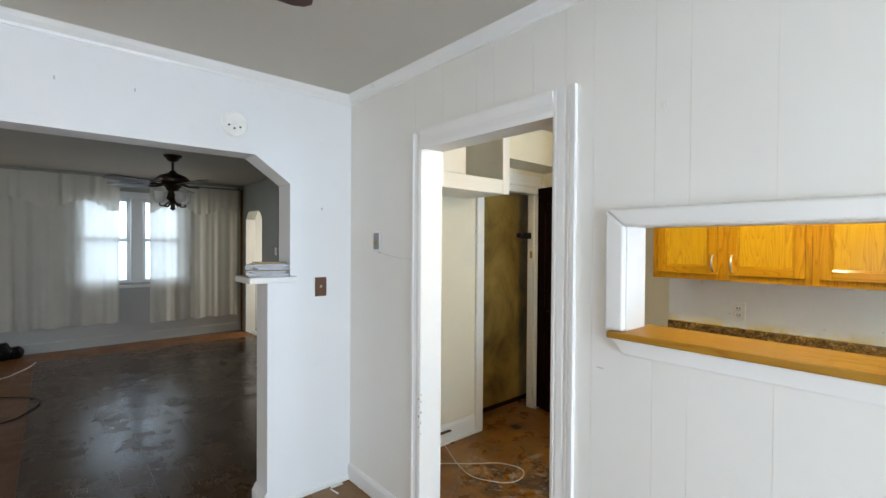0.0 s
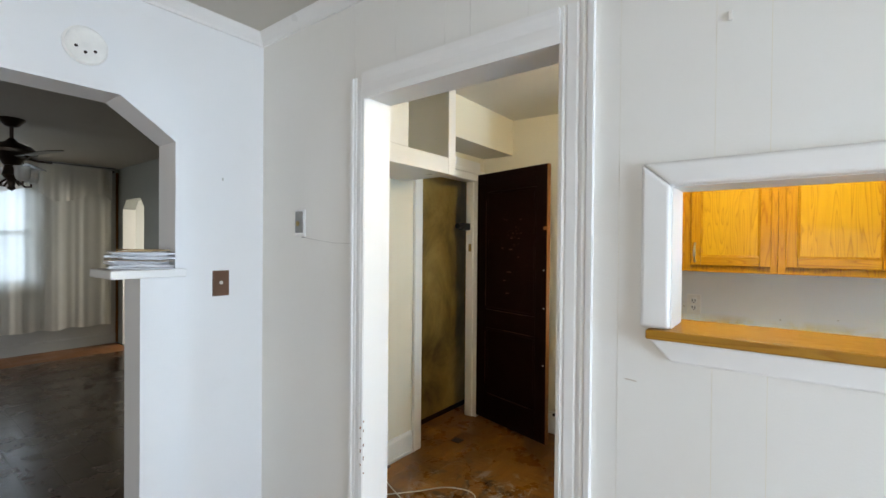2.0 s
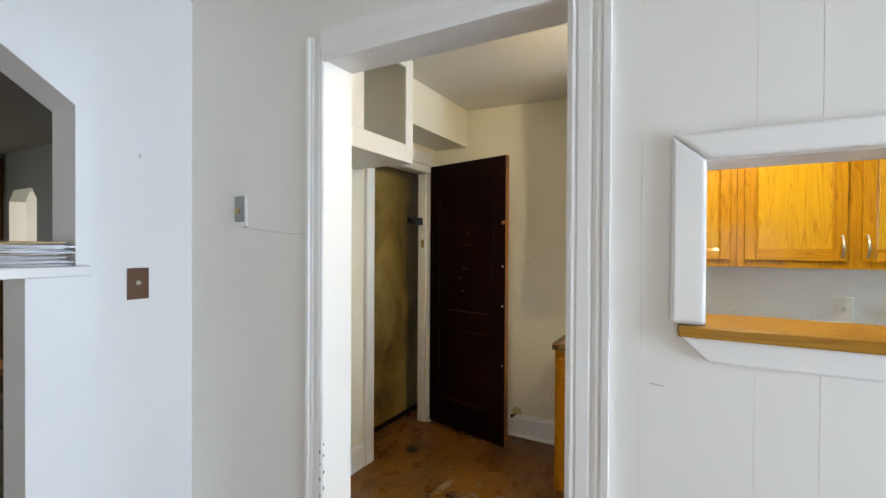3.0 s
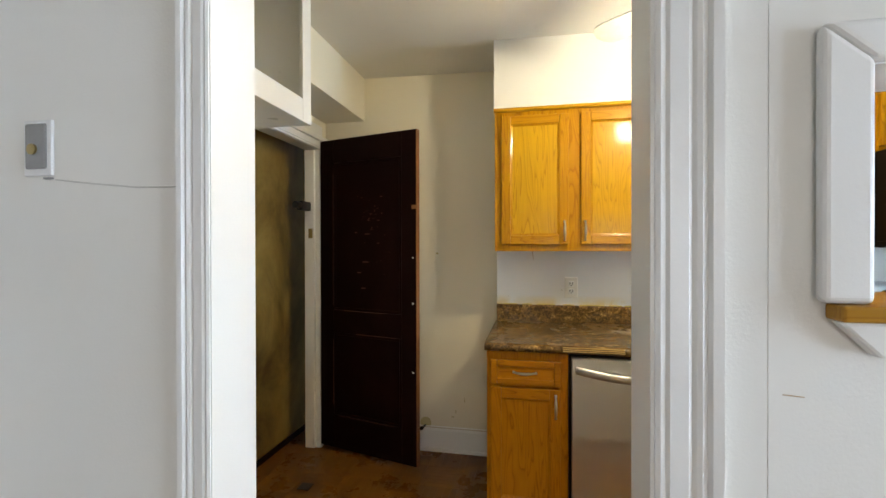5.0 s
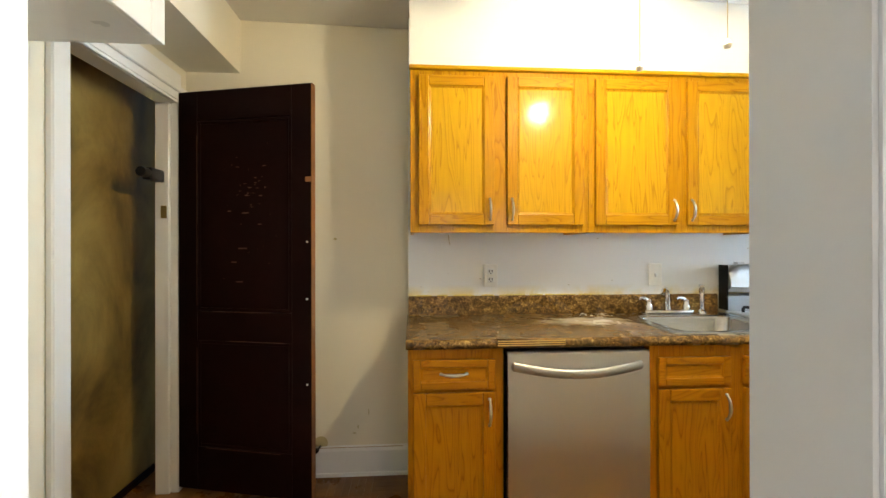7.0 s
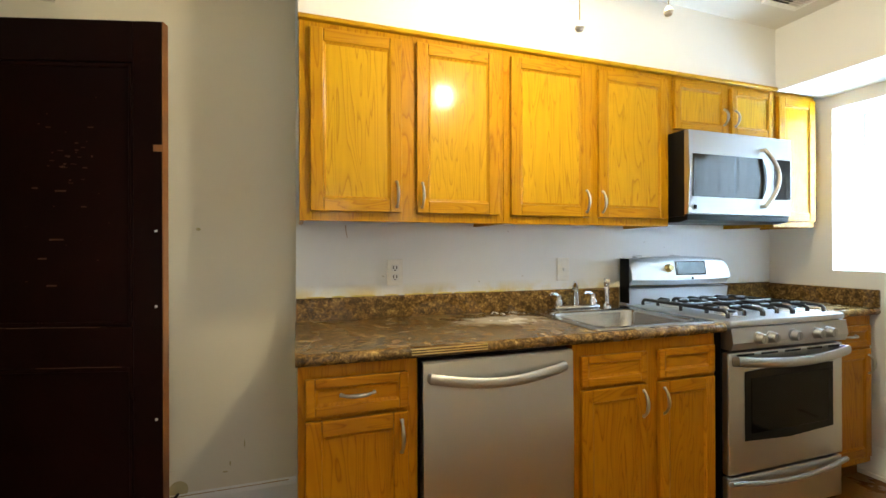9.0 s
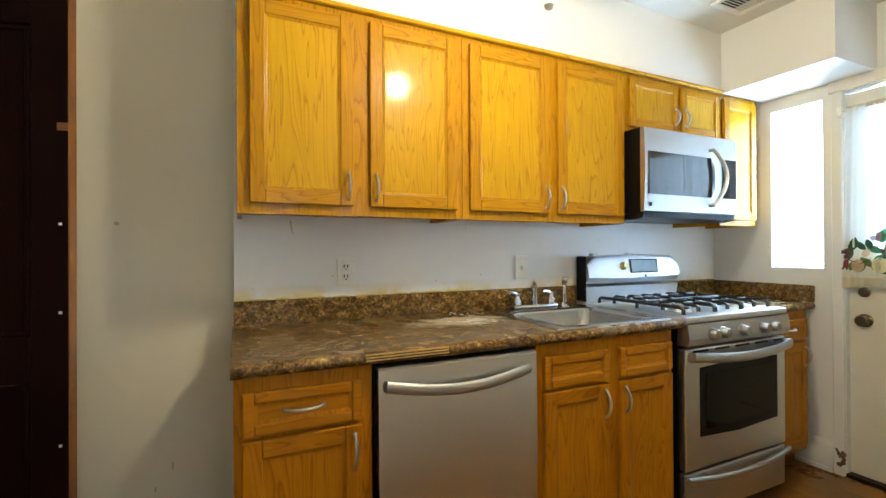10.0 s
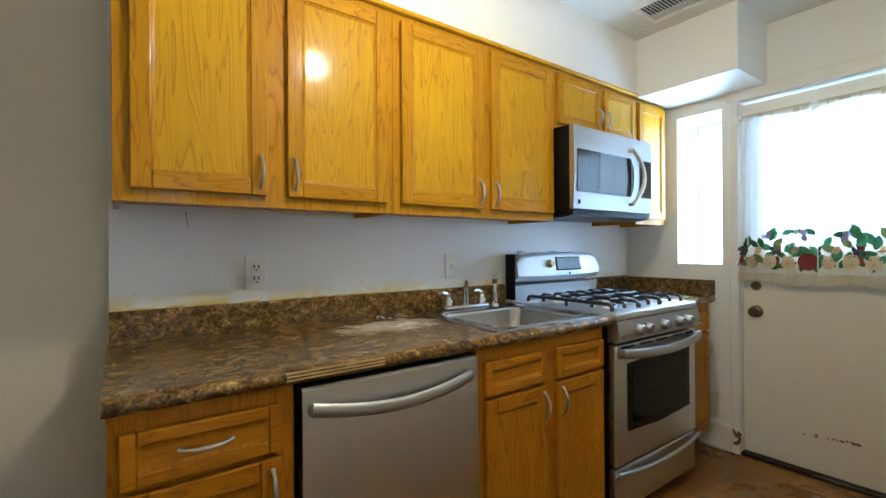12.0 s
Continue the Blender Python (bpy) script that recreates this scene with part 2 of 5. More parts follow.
DARKWOOD = worn_wood("dark_stained_wood", (0.006, 0.0015, 0.0010), (0.017, 0.0038, 0.0022), (0.012, 0.0032, 0.0022), 0.45, (9, 9, 0.8), dusty=0.012, spec=0.06)
DOOREDGE = worn_wood("raw_door_edge", (0.26, 0.095, 0.022), (0.50, 0.22, 0.06), (0.10, 0.04, 0.015), 0.5, (9, 9, 0.8))
PARQUET = worn_wood("parquet", (0.15, 0.053, 0.006), (0.41, 0.182, 0.026), (0.085, 0.030, 0.006), 0.28, (0.8, 9, 9), (0.52, 0.8), dusty=0.05, spec=0.4)
# spilt plaster and damp stains on the parquet inside the doorway
pN, pL = PARQUET.node_tree.nodes, PARQUET.node_tree.links
pB = pN["Principled BSDF"]
pv = coords(pN, pL, world_space=True)
pd = pN.new("ShaderNodeVectorMath")
pd.operation = 'DISTANCE'
pd.inputs[1].default_value = (4.62, 2.25, 0.0)
pL.new(pv, pd.inputs[0])
near = ramp(pN, pL, pd.outputs["Value"], [(0.25, 1.0), (0.62, 0.0)])
damp = mix(pN, pL, 1.0, near, ramp(pN, pL, noise_tex(pN, pL, pv, 4.5, 6, 0.65, 1.0), [(0.5, 0.0), (0.58, 0.9)]), 'MULTIPLY')
chalk = mix(pN, pL, 1.0, near, ramp(pN, pL, noise_tex(pN, pL, pv, 6.5, 7, 0.72, 1.5), [(0.55, 0.0), (0.62, 0.8)]), 'MULTIPLY')
old = pB.inputs["Base Color"].links[0].from_socket
pL.new(mix(pN, pL, chalk, mix(pN, pL, damp, old, (0.035, 0.02, 0.012)), (0.38, 0.34, 0.30)), pB.inputs["Base Color"])
LRWOOD = worn_wood("dark_worn_floor", (0.045, 0.019, 0.006), (0.150, 0.072, 0.023), (0.060, 0.031, 0.013), 0.22, (9, 0.7, 9), (0.3, 0.85), dusty=0.05, spec=0.4)
LRORANGE = worn_wood("amber_floor", (0.15, 0.053, 0.010), (0.30, 0.12, 0.028), (0.07, 0.035, 0.02), 0.38, (9, 0.7, 9), (0.5, 0.8))
DINWOOD = worn_wood("dining_floor", (0.20, 0.10, 0.03), (0.42, 0.25, 0.09), (0.16, 0.09, 0.05), 0.4, (9, 0.7, 9))
REDWOOD = worn_wood("fan_blade_wood", (0.05, 0.012, 0.008), (0.10, 0.025, 0.015), (0.05, 0.012, 0.008), 0.35, (2, 2, 2))
GREYBLADE = worn_wood("grey_fan_blade", (0.03, 0.027, 0.024), (0.06, 0.055, 0.05), (0.04, 0.037, 0.034), 0.3, (2, 2, 2))
PAPER = plain("paper", (0.72, 0.72, 0.74), 0.7)
KRAFT = plain("kraft_paper", (0.42, 0.29, 0.15), 0.7)
BLINDM, *_ = cloth("blind_vinyl", (0.80, 0.80, 0.80), 0.35)
CORD = plain("white_cord", (0.6, 0.58, 0.53), 0.5)
BLACKCORD = plain("black_cord", (0.02, 0.02, 0.02), 0.5)
SHEER = sheer("sheer_voile", (0.88, 0.855, 0.78), 0.15)
VOILE = sheer("kitchen_curtain_voile", (0.86, 0.86, 0.84), 0.12)
BORDER = sheer("curtain_border", (0.74, 0.68, 0.52), 0.05)
HEM, *_ = cloth("curtain_hem", (0.62, 0.54, 0.38), 0.25)
PRINTS = {k: cloth("print_" + k, c, 0.25)[0] for k, c in {"red": (0.24, 0.045, 0.045), "green": (0.08, 0.24, 0.12), "yellow": (0.68, 0.58, 0.34),
          "plum": (0.10, 0.07, 0.13), "olive": (0.16, 0.19, 0.06), "lilac": (0.42, 0.36, 0.52), "dark": (0.04, 0.11, 0.055), "peach": (0.62, 0.42, 0.26)}.items()}
GROUND = plain("ground_soil", (0.12, 0.14, 0.07), 0.9)

GLASS, gN, gL, gB = shader("window_glass", 0.02)
gB.inputs["Transmission Weight"].default_value, gB.inputs["IOR"].default_value = 1.0, 1.45
gB.inputs["Base Color"].default_value = (0.97, 0.98, 0.98, 1)
FROST, fN, fL, fB = shader("lamp_glass", 0.4)
fB.inputs["Base Color"].default_value = (0.9, 0.88, 0.82, 1)
fB.inputs["Transmission Weight"].default_value = 0.85
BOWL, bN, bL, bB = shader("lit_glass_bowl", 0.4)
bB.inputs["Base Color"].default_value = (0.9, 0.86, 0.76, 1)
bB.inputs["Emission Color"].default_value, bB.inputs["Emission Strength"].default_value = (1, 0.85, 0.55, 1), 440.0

# laminate worktop: brown and gold flecks
LAMINATE, N, L, b = shader("brown_laminate", 0.3)
b.inputs["Specular IOR Level"].default_value = 0.24
v = coords(N, L, world_space=True)
f1 = noise_tex(N, L, coords(N, L, (1.15, 0.62, 1.0), world_space=True), 32, 8, 0.78, 0.4)
f2 = noise_tex(N, L, v, 90, 4, 0.7)
base = ramp(N, L, mix(N, L, 0.38, f1, f2), [(0.37, (0.010, 0.006, 0.003)), (0.465, (0.055, 0.029, 0.010)), (0.55, (0.23, 0.132, 0.036)), (0.65, (0.70, 0.48, 0.17))])
worn = ramp(N, L, noise_tex(N, L, v, 2.2, 6, 0.65, 0.8), [(0.4, 0.06), (0.72, 0.36)])
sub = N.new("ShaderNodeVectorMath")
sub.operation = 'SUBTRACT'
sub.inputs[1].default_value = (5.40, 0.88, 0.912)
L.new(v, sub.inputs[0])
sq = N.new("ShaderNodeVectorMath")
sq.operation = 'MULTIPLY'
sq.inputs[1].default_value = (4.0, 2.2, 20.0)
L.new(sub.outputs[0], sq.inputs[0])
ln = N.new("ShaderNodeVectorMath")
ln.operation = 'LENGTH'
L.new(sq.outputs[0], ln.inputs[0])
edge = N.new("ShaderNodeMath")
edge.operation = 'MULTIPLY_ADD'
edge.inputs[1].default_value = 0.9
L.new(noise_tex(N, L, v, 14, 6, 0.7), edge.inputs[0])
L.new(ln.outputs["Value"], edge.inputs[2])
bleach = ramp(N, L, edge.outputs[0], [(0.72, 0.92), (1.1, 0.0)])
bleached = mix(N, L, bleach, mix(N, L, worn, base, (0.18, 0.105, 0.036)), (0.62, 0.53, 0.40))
L.new(bleached, b.inputs["Base Color"])
L.new(ramp(N, L, noise_tex(N, L, v, 6, 5), [(0.3, 0.16), (0.7, 0.34)]), b.inputs["Roughness"])
bump(N, L, b, f2, 0.06, 0.0008)


# ---- building helpers ----
ORIGIN = {}


def box(bm, x0, x1, y0, y1, z0, z1, bev=0.0, seg=1):
    x0, x1, y0, y1, z0, z1 = min(x0, x1), max(x0, x1), min(y0, y1), max(y0, y1), min(z0, z1), max(z0, z1)
    m = Matrix.LocRotScale(((x0 + x1) / 2, (y0 + y1) / 2, (z0 + z1) / 2), None, (x1 - x0, y1 - y0, z1 - z0))
    vs = bmesh.ops.create_cube(bm, size=1, matrix=m)["verts"]
    if bev:
        es = list({e for v in vs for e in v.link_edges})
        bmesh.ops.bevel(bm, geom=es, offset=bev, segments=seg, affect='EDGES', profile=0.5)
    return bm


def tube(bm, pts, r, n=8, caps=True):
    pts = [Vector(p) for p in pts]
    rs = r if isinstance(r, (list, tuple)) else [r] * len(pts)
    rings, side = [], None
    for i, p in enumerate(pts):
        d = (pts[min(i + 1, len(pts) - 1)] - pts[max(i - 1, 0)]).normalized()
        if side is None:
            side = d.orthogonal().normalized()
        side = (side - d * side.dot(d)).normalized()
        up = d.cross(side)
        rings.append([bm.verts.new(p + (side * math.cos(a) + up * math.sin(a)) * rs[i]) for a in (2 * math.pi * k / n for k in range(n))])
    for a, c in zip(rings, rings[1:]):
        for k in range(n):
            bm.faces.new((a[k], a[(k + 1) % n], c[(k + 1) % n], c[k]))
    if caps:
        bm.faces.new(list(reversed(rings[0])))
        bm.faces.new(rings[-1])
    return bm


def lathe(bm, m, prof, n=20):
    """A turned shape: (radius, height) pairs round the z axis of the pose m."""
    rings = [[bm.verts.new(m @ Vector((max(r, 1e-4) * math.cos(2 * math.pi * k / n), max(r, 1e-4) * math.sin(2 * math.pi * k / n), z))) for k in range(n)] for r, z in prof]
    for a, c in zip(rings, rings[1:]):
        for k in range(n):
            bm.faces.new((a[k], a[(k + 1) % n], c[(k + 1) % n], c[k]))
    bm.faces.new(list(reversed(rings[0])))
    bm.faces.new(rings[-1])
    return bm


def prism(bm, poly, axis, a0, a1):
    """A polygon drawn in the two other axes, stretched along axis."""
    def at(p, a):
        return {'x': (a, p[0], p[1]), 'y': (p[0], a, p[1]), 'z': (p[0], p[1], a)}[axis]
    lo, hi = [bm.verts.new(at(p, a0)) for p in poly], [bm.verts.new(at(p, a1)) for p in poly]
    n = len(poly)
    bm.faces.new(list(reversed(lo)))
    bm.faces.new(hi)
    for k in range(n):
        bm.faces.new((lo[k], lo[(k + 1) % n], hi[(k + 1) % n], hi[k]))
    return bm


def slab(bm, axis, a0, a1, u0, u1, z0, z1, holes=()):
    """A wall across axis, from u0 to u1, with openings (u0, u1, z0, z1)."""
    cuts = sorted({u0, u1, *[min(max(c, u0), u1) for h in holes for c in h[:2]]})
    for a, c in zip(cuts, cuts[1:]):
        z = z0
        for h in sorted((h for h in holes if h[0] < (a + c) / 2 < h[1]), key=lambda h: h[2]):
            if h[2] > z + 1e-4:
                box(bm, *((a0, a1, a, c) if axis == 'x' else (a, c, a0, a1)), z, min(h[2], z1))
            z = max(z, h[3])
        if z < z1 - 1e-4:
            box(bm, *((a0, a1, a, c) if axis == 'x' else (a, c, a0, a1)), z, z1)
    bmesh.ops.remove_doubles(bm, verts=bm.verts[:], dist=0.0002)
    return bm


def mesh_of(name, bm, material, origin, smooth):
    bmesh.ops.recalc_face_normals(bm, faces=bm.faces[:])
    me = bpy.data.meshes.new(name)
    bmesh.ops.translate(bm, verts=bm.verts[:], vec=-Vector(origin))
    bm.to_mesh(me)
    bm.free()
    me.materials.append(material)
    if smooth:
        me.shade_smooth()
        me.set_sharp_from_angle(angle=radians(38))
    return me


def thing(name, at, label, category, group="", kind=""):
    ob = tagged(new(name), label, category, group, kind)
    ob.location = at
    ob.empty_display_size = 0.1
    ORIGIN[ob] = Vector(at)
    return ob


def part(name, bm, material, parent, label="", smooth=False):
    ob = new(name, mesh_of(name, bm, material, ORIGIN[parent], smooth))
    ob.parent = parent
    ORIGIN[ob] = ORIGIN[parent]
    return tagged(ob, label)


def solo(name, bm, material, label, category, kind="", group="", smooth=False):
    lo = [min(v.co[k] for v in bm.verts) for k in range(3)]
    hi = [max(v.co[k] for v in bm.verts) for k in range(3)]
    at = Vector(((lo[0] + hi[0]) / 2, (lo[1] + hi[1]) / 2, lo[2]))
    ob = new(name, mesh_of(name, bm, material, at, smooth))
    ob.location = at
    ORIGIN[ob] = at
    return tagged(ob, label, category, group, kind)


B = bmesh.new
FD = 0.11            # dining and living floors stand a step above the kitchen's
XW, XK = 3.618, 3.738  # wall between dining room and kitchen
YN, YL = 2.835, 3.0  # wall between dining and living room
CD, CL, CK = 2.455, 2.485, 2.505
XE, XE2, YS = 5.668, 5.79, -1.185
DOOR = (1.348, 2.150, 0.0, 2.055)
HATCH = (-0.30, 1.094, 1.266, 1.634)

# ---- structure ----
bm = slab(B(), 'x', XW - 0.0042, XK, -1.62, YN, -0.02, 2.6, [DOOR, HATCH])
wall_mid = solo("wall_partition", bm, KWALL, "white painted partition wall with doorway and serving hatch", "wall", "structure")
bm = slab(B(), 'y', YN, YL, -0.45, XK, 0.0, 2.6, [(0.6, 3.107, FD, 1.345), (0.6, 3.231, 1.345, 2.03)])
prism(bm, [(3.041, 2.03), (3.231, 2.03), (3.231, 1.893)], 'y', YN, YL)
prism(bm, [(0.6, 2.03), (0.789, 2.03), (0.6, 1.893)], 'y', YN, YL)
solo("wall_arch", bm, WALLW, "white painted wall with clipped-corner wide arch opening", "wall", "structure")
solo("wall_dining_south", slab(B(), 'y', -1.62, -1.5, -0.45, XW, 0, 2.6, [(1.9, 3.3, 0.25, 2.1)]), WALLW, "plain white dining room wall with an unseen, added window opening", "wall", "structure")
solo("wall_dining_west", slab(B(), 'x', -0.45, -0.3, -1.5, YN, 0, 2.6, [(-0.15, 1.35, 0.8, 2.15)]), WALLW, "plain white dining room wall with an unseen, added window opening", "wall", "structure")
solo("wall_kitchen_east", slab(B(), 'x', XE, XE + 0.25, YS - 0.15, 1.765, -0.02, 2.6), SPLASH, "white kitchen wall behind worktop and cupboards", "wall", "structure")
solo("wall_kitchen_corner", slab(B(), 'x', XE2, XE2 + 0.15, 1.765, 3.06, -0.02, 2.6), KWALL, "cream kitchen wall with yellowed stains", "wall", "structure")
SWIN, SDOOR = (5.045, 5.307, 1.10, 2.037), (4.12, 4.955, 0.0, 2.047)
solo("wall_kitchen_south", slab(B(), 'y', YS - 0.34, YS, XK - 0.12, XE + 0.25, -0.02, 2.6, [SWIN, SDOOR]), WALLW, "white kitchen end wall with narrow window and back door", "wall", "structure")
bm = slab(B(), 'y', 2.98, 3.06, XK, XE2 + 0.15, -0.02, 2.6, [(4.935, 5.74, -0.05, 2.2)])
solo("wall_kitchen_north", bm, KWALL, "white kitchen wall with a stairway doorway", "wall", "structure")
solo("wall_stairway", slab(B(), 'y', 3.24, 3.34, 4.2, 6.3, -0.02, 2.6), GRIMY, "grimy olive stairway wall with dark smears", "wall", "structure")
solo("wall_stairway_end", slab(B(), 'x', 4.75, 4.85, 3.06, 3.24, -0.02, 2.6), GRIMY, "grimy olive stairway end wall", "wall", "structure")
ARCH2 = (7.22, 7.95, FD, 2.05)
bm = slab(B(), 'x', 4.60, 4.74, 3.35, 8.15, 0, 2.6, [ARCH2])
prism(bm, [(7.95, 2.05), (7.95, 1.93), (7.83, 2.05)], 'x', 4.60, 4.74)
prism(bm, [(7.22, 2.05), (7.34, 2.05), (7.22, 1.93)], 'x', 4.60, 4.74)
solo("wall_living_east", bm, GREEN, "sage green living room wall with clipped arch doorway", "wall", "structure")
solo("wall_living_return", slab(B(), 'y', 3.25, 3.35, XK, 4.74, 0, 2.6), GREEN, "plain sage living room wall return", "wall", "structure")
LWIN = (2.52, 3.72, 0.97, 2.18)
solo("wall_living_north", slab(B(), 'y', 8.15, 8.30, -0.45, 6.0, 0, 2.6, [LWIN]), PALEWALL, "pale grey living room wall with paired windows", "wall", "structure")
# unseen opening, added to let the west fill lamp in
solo("wall_living_west", slab(B(), 'x', -0.45, -0.3, YL, 8.15, 0, 2.6, [(5.5, 6.9, 0.95, 2.2)]), GREEN, "plain sage living room wall with unseen opening for the fill lamp", "wall", "structure")
solo("wall_hall_east", slab(B(), 'x', 5.85, 6.0, 6.4, 8.15, 0, 2.6, [(7.15, 7.95, 0.9, 2.1)]), KWALL, "cream hallway wall", "wall", "structure")
solo("wall_hall_south", slab(B(), 'y', 6.3, 6.4, 4.74, 6.0, 0, 2.6), KWALL, "cream hallway wall", "wall", "structure")
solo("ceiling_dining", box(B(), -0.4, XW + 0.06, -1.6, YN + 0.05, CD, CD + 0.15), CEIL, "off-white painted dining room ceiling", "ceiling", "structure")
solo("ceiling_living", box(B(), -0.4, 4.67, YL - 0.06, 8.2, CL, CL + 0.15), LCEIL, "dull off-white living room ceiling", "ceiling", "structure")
solo("ceiling_kitchen", prism(B(), [(YS - 0.1, 2.446), (3.03, 2.542), (3.03, 2.65), (YS - 0.1, 2.65)], 'x', XW + 0.07, XE2 + 0.1), KCEIL, "cream kitchen ceiling", "ceiling", "structure")
solo("ceiling_hall", box(B(), 4.68, 5.95, 6.32, 8.2, CL + 0.003, CL + 0.15), CEIL, "hallway ceiling", "ceiling", "structure")
solo("ceiling_stairway", box(B(), 4.5, 6.3, 3.06, 3.3, 2.32, 2.45), GRIMY, "dim stairway ceiling", "ceiling", "structure")
solo("wall_stairway_side", slab(B(), 'x', 6.2, 6.3, 3.06, 3.24, 0, 2.5), GRIMY, "stairway side wall", "wall", "structure")
floor_k = solo("floor_kitchen", box(B(), XW + 0.1, 6.3, YS - 0.02, 3.3, -0.12, -0.008), PARQUET, "worn amber parquet kitchen floor with stains", "floor", "structure")
floor_d = solo("floor_dining", box(B(), -0.4, XW + 0.06, -1.6, YN + 0.06, -0.1, FD - 0.008), DINWOOD, "brown wooden dining room floor", "floor", "structure")
floor_l = solo("floor_living", box(box(box(B(), -0.4, XK - 0.002, YL - 0.05, 8.2, -0.1, FD - 0.008), XK - 0.002, 4.67, 3.26, 8.2, -0.1, FD - 0.008), 4.67, 6.0, 6.3, 8.2, -0.1, FD - 0.008), LRWOOD, "dark worn wooden living room floor with scuffs", "floor", "structure")
solo("ground", box(B(), -3000, 3000, -3000, 3000, -0.9, -0.5), GROUND, "plain ground outside the house", "ground", "structure")
solo("threshold_trim", box(B(), XW - 0.01, XK + 0.012, DOOR[0] + 0.003, DOOR[1] - 0.003, -0.02, FD - 0.004, 0.006), OAKX, "worn wooden door threshold step", "threshold", "structure")
# boxed soffits
solo("soffit_cupboards", box(B(), 5.352, XE + 0.02, YS - 0.05, 1.757, 2.131, CK + 0.03), WALLW, "white boxed soffit above wall cupboards", "soffit", "structure")
solo("soffit_duct", box(B(), 4.812, 5.352, YS - 0.05, -0.79, 2.112, CK + 0.03), WALLW, "white boxed duct soffit above window", "soffit", "structure")
solo("soffit_stair", box(B(), 4.758, XE2 + 0.02, 2.69, 2.985, 2.24, CK + 0.03), KWALL, "cream boxed soffit above stair door", "soffit", "structure")

# wooden panelling on the dining side of the partition
SEAMS = [YN, 2.19, 1.98, 1.76, 1.66, 1.46, 1.316, 1.205, 1.0, 0.90, 0.695, 0.49, 0.37, 0.17, -0.03, -0.13, -0.33, -0.55, -0.76, -0.97, -1.17, -1.38, -1.5]
for a, c in zip(SEAMS, SEAMS[1:]):
    bm = slab(B(), 'x', XW - 0.006, XW - 0.0045, c + 0.0005, a - 0.0005, FD, CD + 0.02, [DOOR, HATCH])
    bmesh.ops.remove_doubles(bm, verts=bm.verts[:], dist=0.0002)
    part("panel", bm, WHITE, wall_mid)


def casing(name, bm_path, label):
    return solo(name, bm_path, TRIM, label, "trim", "structure", smooth=False)


# door casing with stepped moulding, dining side
def moulded(bm, y_in, y_out, z0, z1, x=XW - 0.006):
    """An upright moulding: flat, bead and back band."""
    s = 1 if y_out > y_in else -1
    w = abs(y_out - y_in)
    prof = [(0, 0), (0, 0.012), (0.08, 0.016), (0.16, 0.012), (0.22, 0.017), (0.50, 0.017), (0.56, 0.012), (0.62, 0.018), (0.70, 0.021), (0.78, 0.016), (0.84, 0.026), (1.0, 0.028), (1.0, 0)]
    return prism(bm, [(x - d * 0.6, y_in + s * w * k) for k, d in prof], 'z', z0, z1)


bm = moulded(B(), 2.133, 2.196, FD, 2.114)
moulded(bm, 1.360, 1.268, FD, 2.126)
prof = [(0, 0), (0.012, 0.0), (0.017, 0.02), (0.017, 0.05), (0.021, 0.066), (0.026, 0.080), (0.028, 0.092), (0, 0.092)]
prism(bm, [(XW - 0.006 - d * 0.8, 2.03 + h) for d, h in prof], 'y', 1.361, 2.132)
casing("door_casing_trim", bm, "white fluted door casing with chipped paint")
bm = slab(B(), 'x', XW - 0.01, XK + 0.004, 2.131, 2.1495, FD, 2.045)
slab(bm, 'x', XW - 0.01, XK + 0.004, 1.3485, 1.366, FD, 2.045)
box(bm, XW - 0.01, XK + 0.004, 1.366, 2.131, 2.036, 2.0545)
casing("door_jamb_trim", bm, "white painted door jamb lining")
# hatch surround: mitred bevelled boards, oak ledge
bm = B()
prism(bm, [(1.084, 1.290), (1.084, 1.624), (1.148, 1.680), (1.148, 1.290)], 'x', 3.588, XW - 0.006)
bmesh.ops.bevel(bm, geom=bm.edges[:], offset=0.009, segments=3, affect='EDGES', profile=0.5)
casing("hatch_side_trim", bm, "thick white painted board at serving hatch side")
bm = B()
prism(bm, [(1.0838, 1.6245), (1.1475, 1.681), (-0.40, 1.681), (-0.30, 1.6245)], 'x', 3.588, XW - 0.006)
bmesh.ops.bevel(bm, geom=bm.edges[:], offset=0.009, segments=3, affect='EDGES', profile=0.5)
casing("hatch_top_trim", bm, "thick white painted board above serving hatch")
bm = B()
prism(bm, [(1.080, 1.217), (1.130, 1.266), (-0.40, 1.266), (-0.36, 1.217)], 'x', 3.588, XW - 0.006)
bmesh.ops.bevel(bm, geom=bm.edges[:], offset=0.005, segments=2, affect='EDGES', profile=0.5)
casing("hatch_apron_trim", bm, "white painted apron board under hatch ledge")
solo("hatch_ledge", box(B(), 3.574, 3.80, -0.299, 1.132, 1.2665, 1.289, 0.004, 2), OAKX, "varnished oak ledge of the serving hatch", "ledge", "structure")
bm = box(B(), XW - 0.008, XK + 0.003, 1.083, 1.0935, 1.290, 1.633)
box(bm, XW - 0.008, XK + 0.003, -0.2985, 1.083, 1.6235, 1.633)
casing("hatch_lining_trim", bm, "white painted lining of serving hatch")

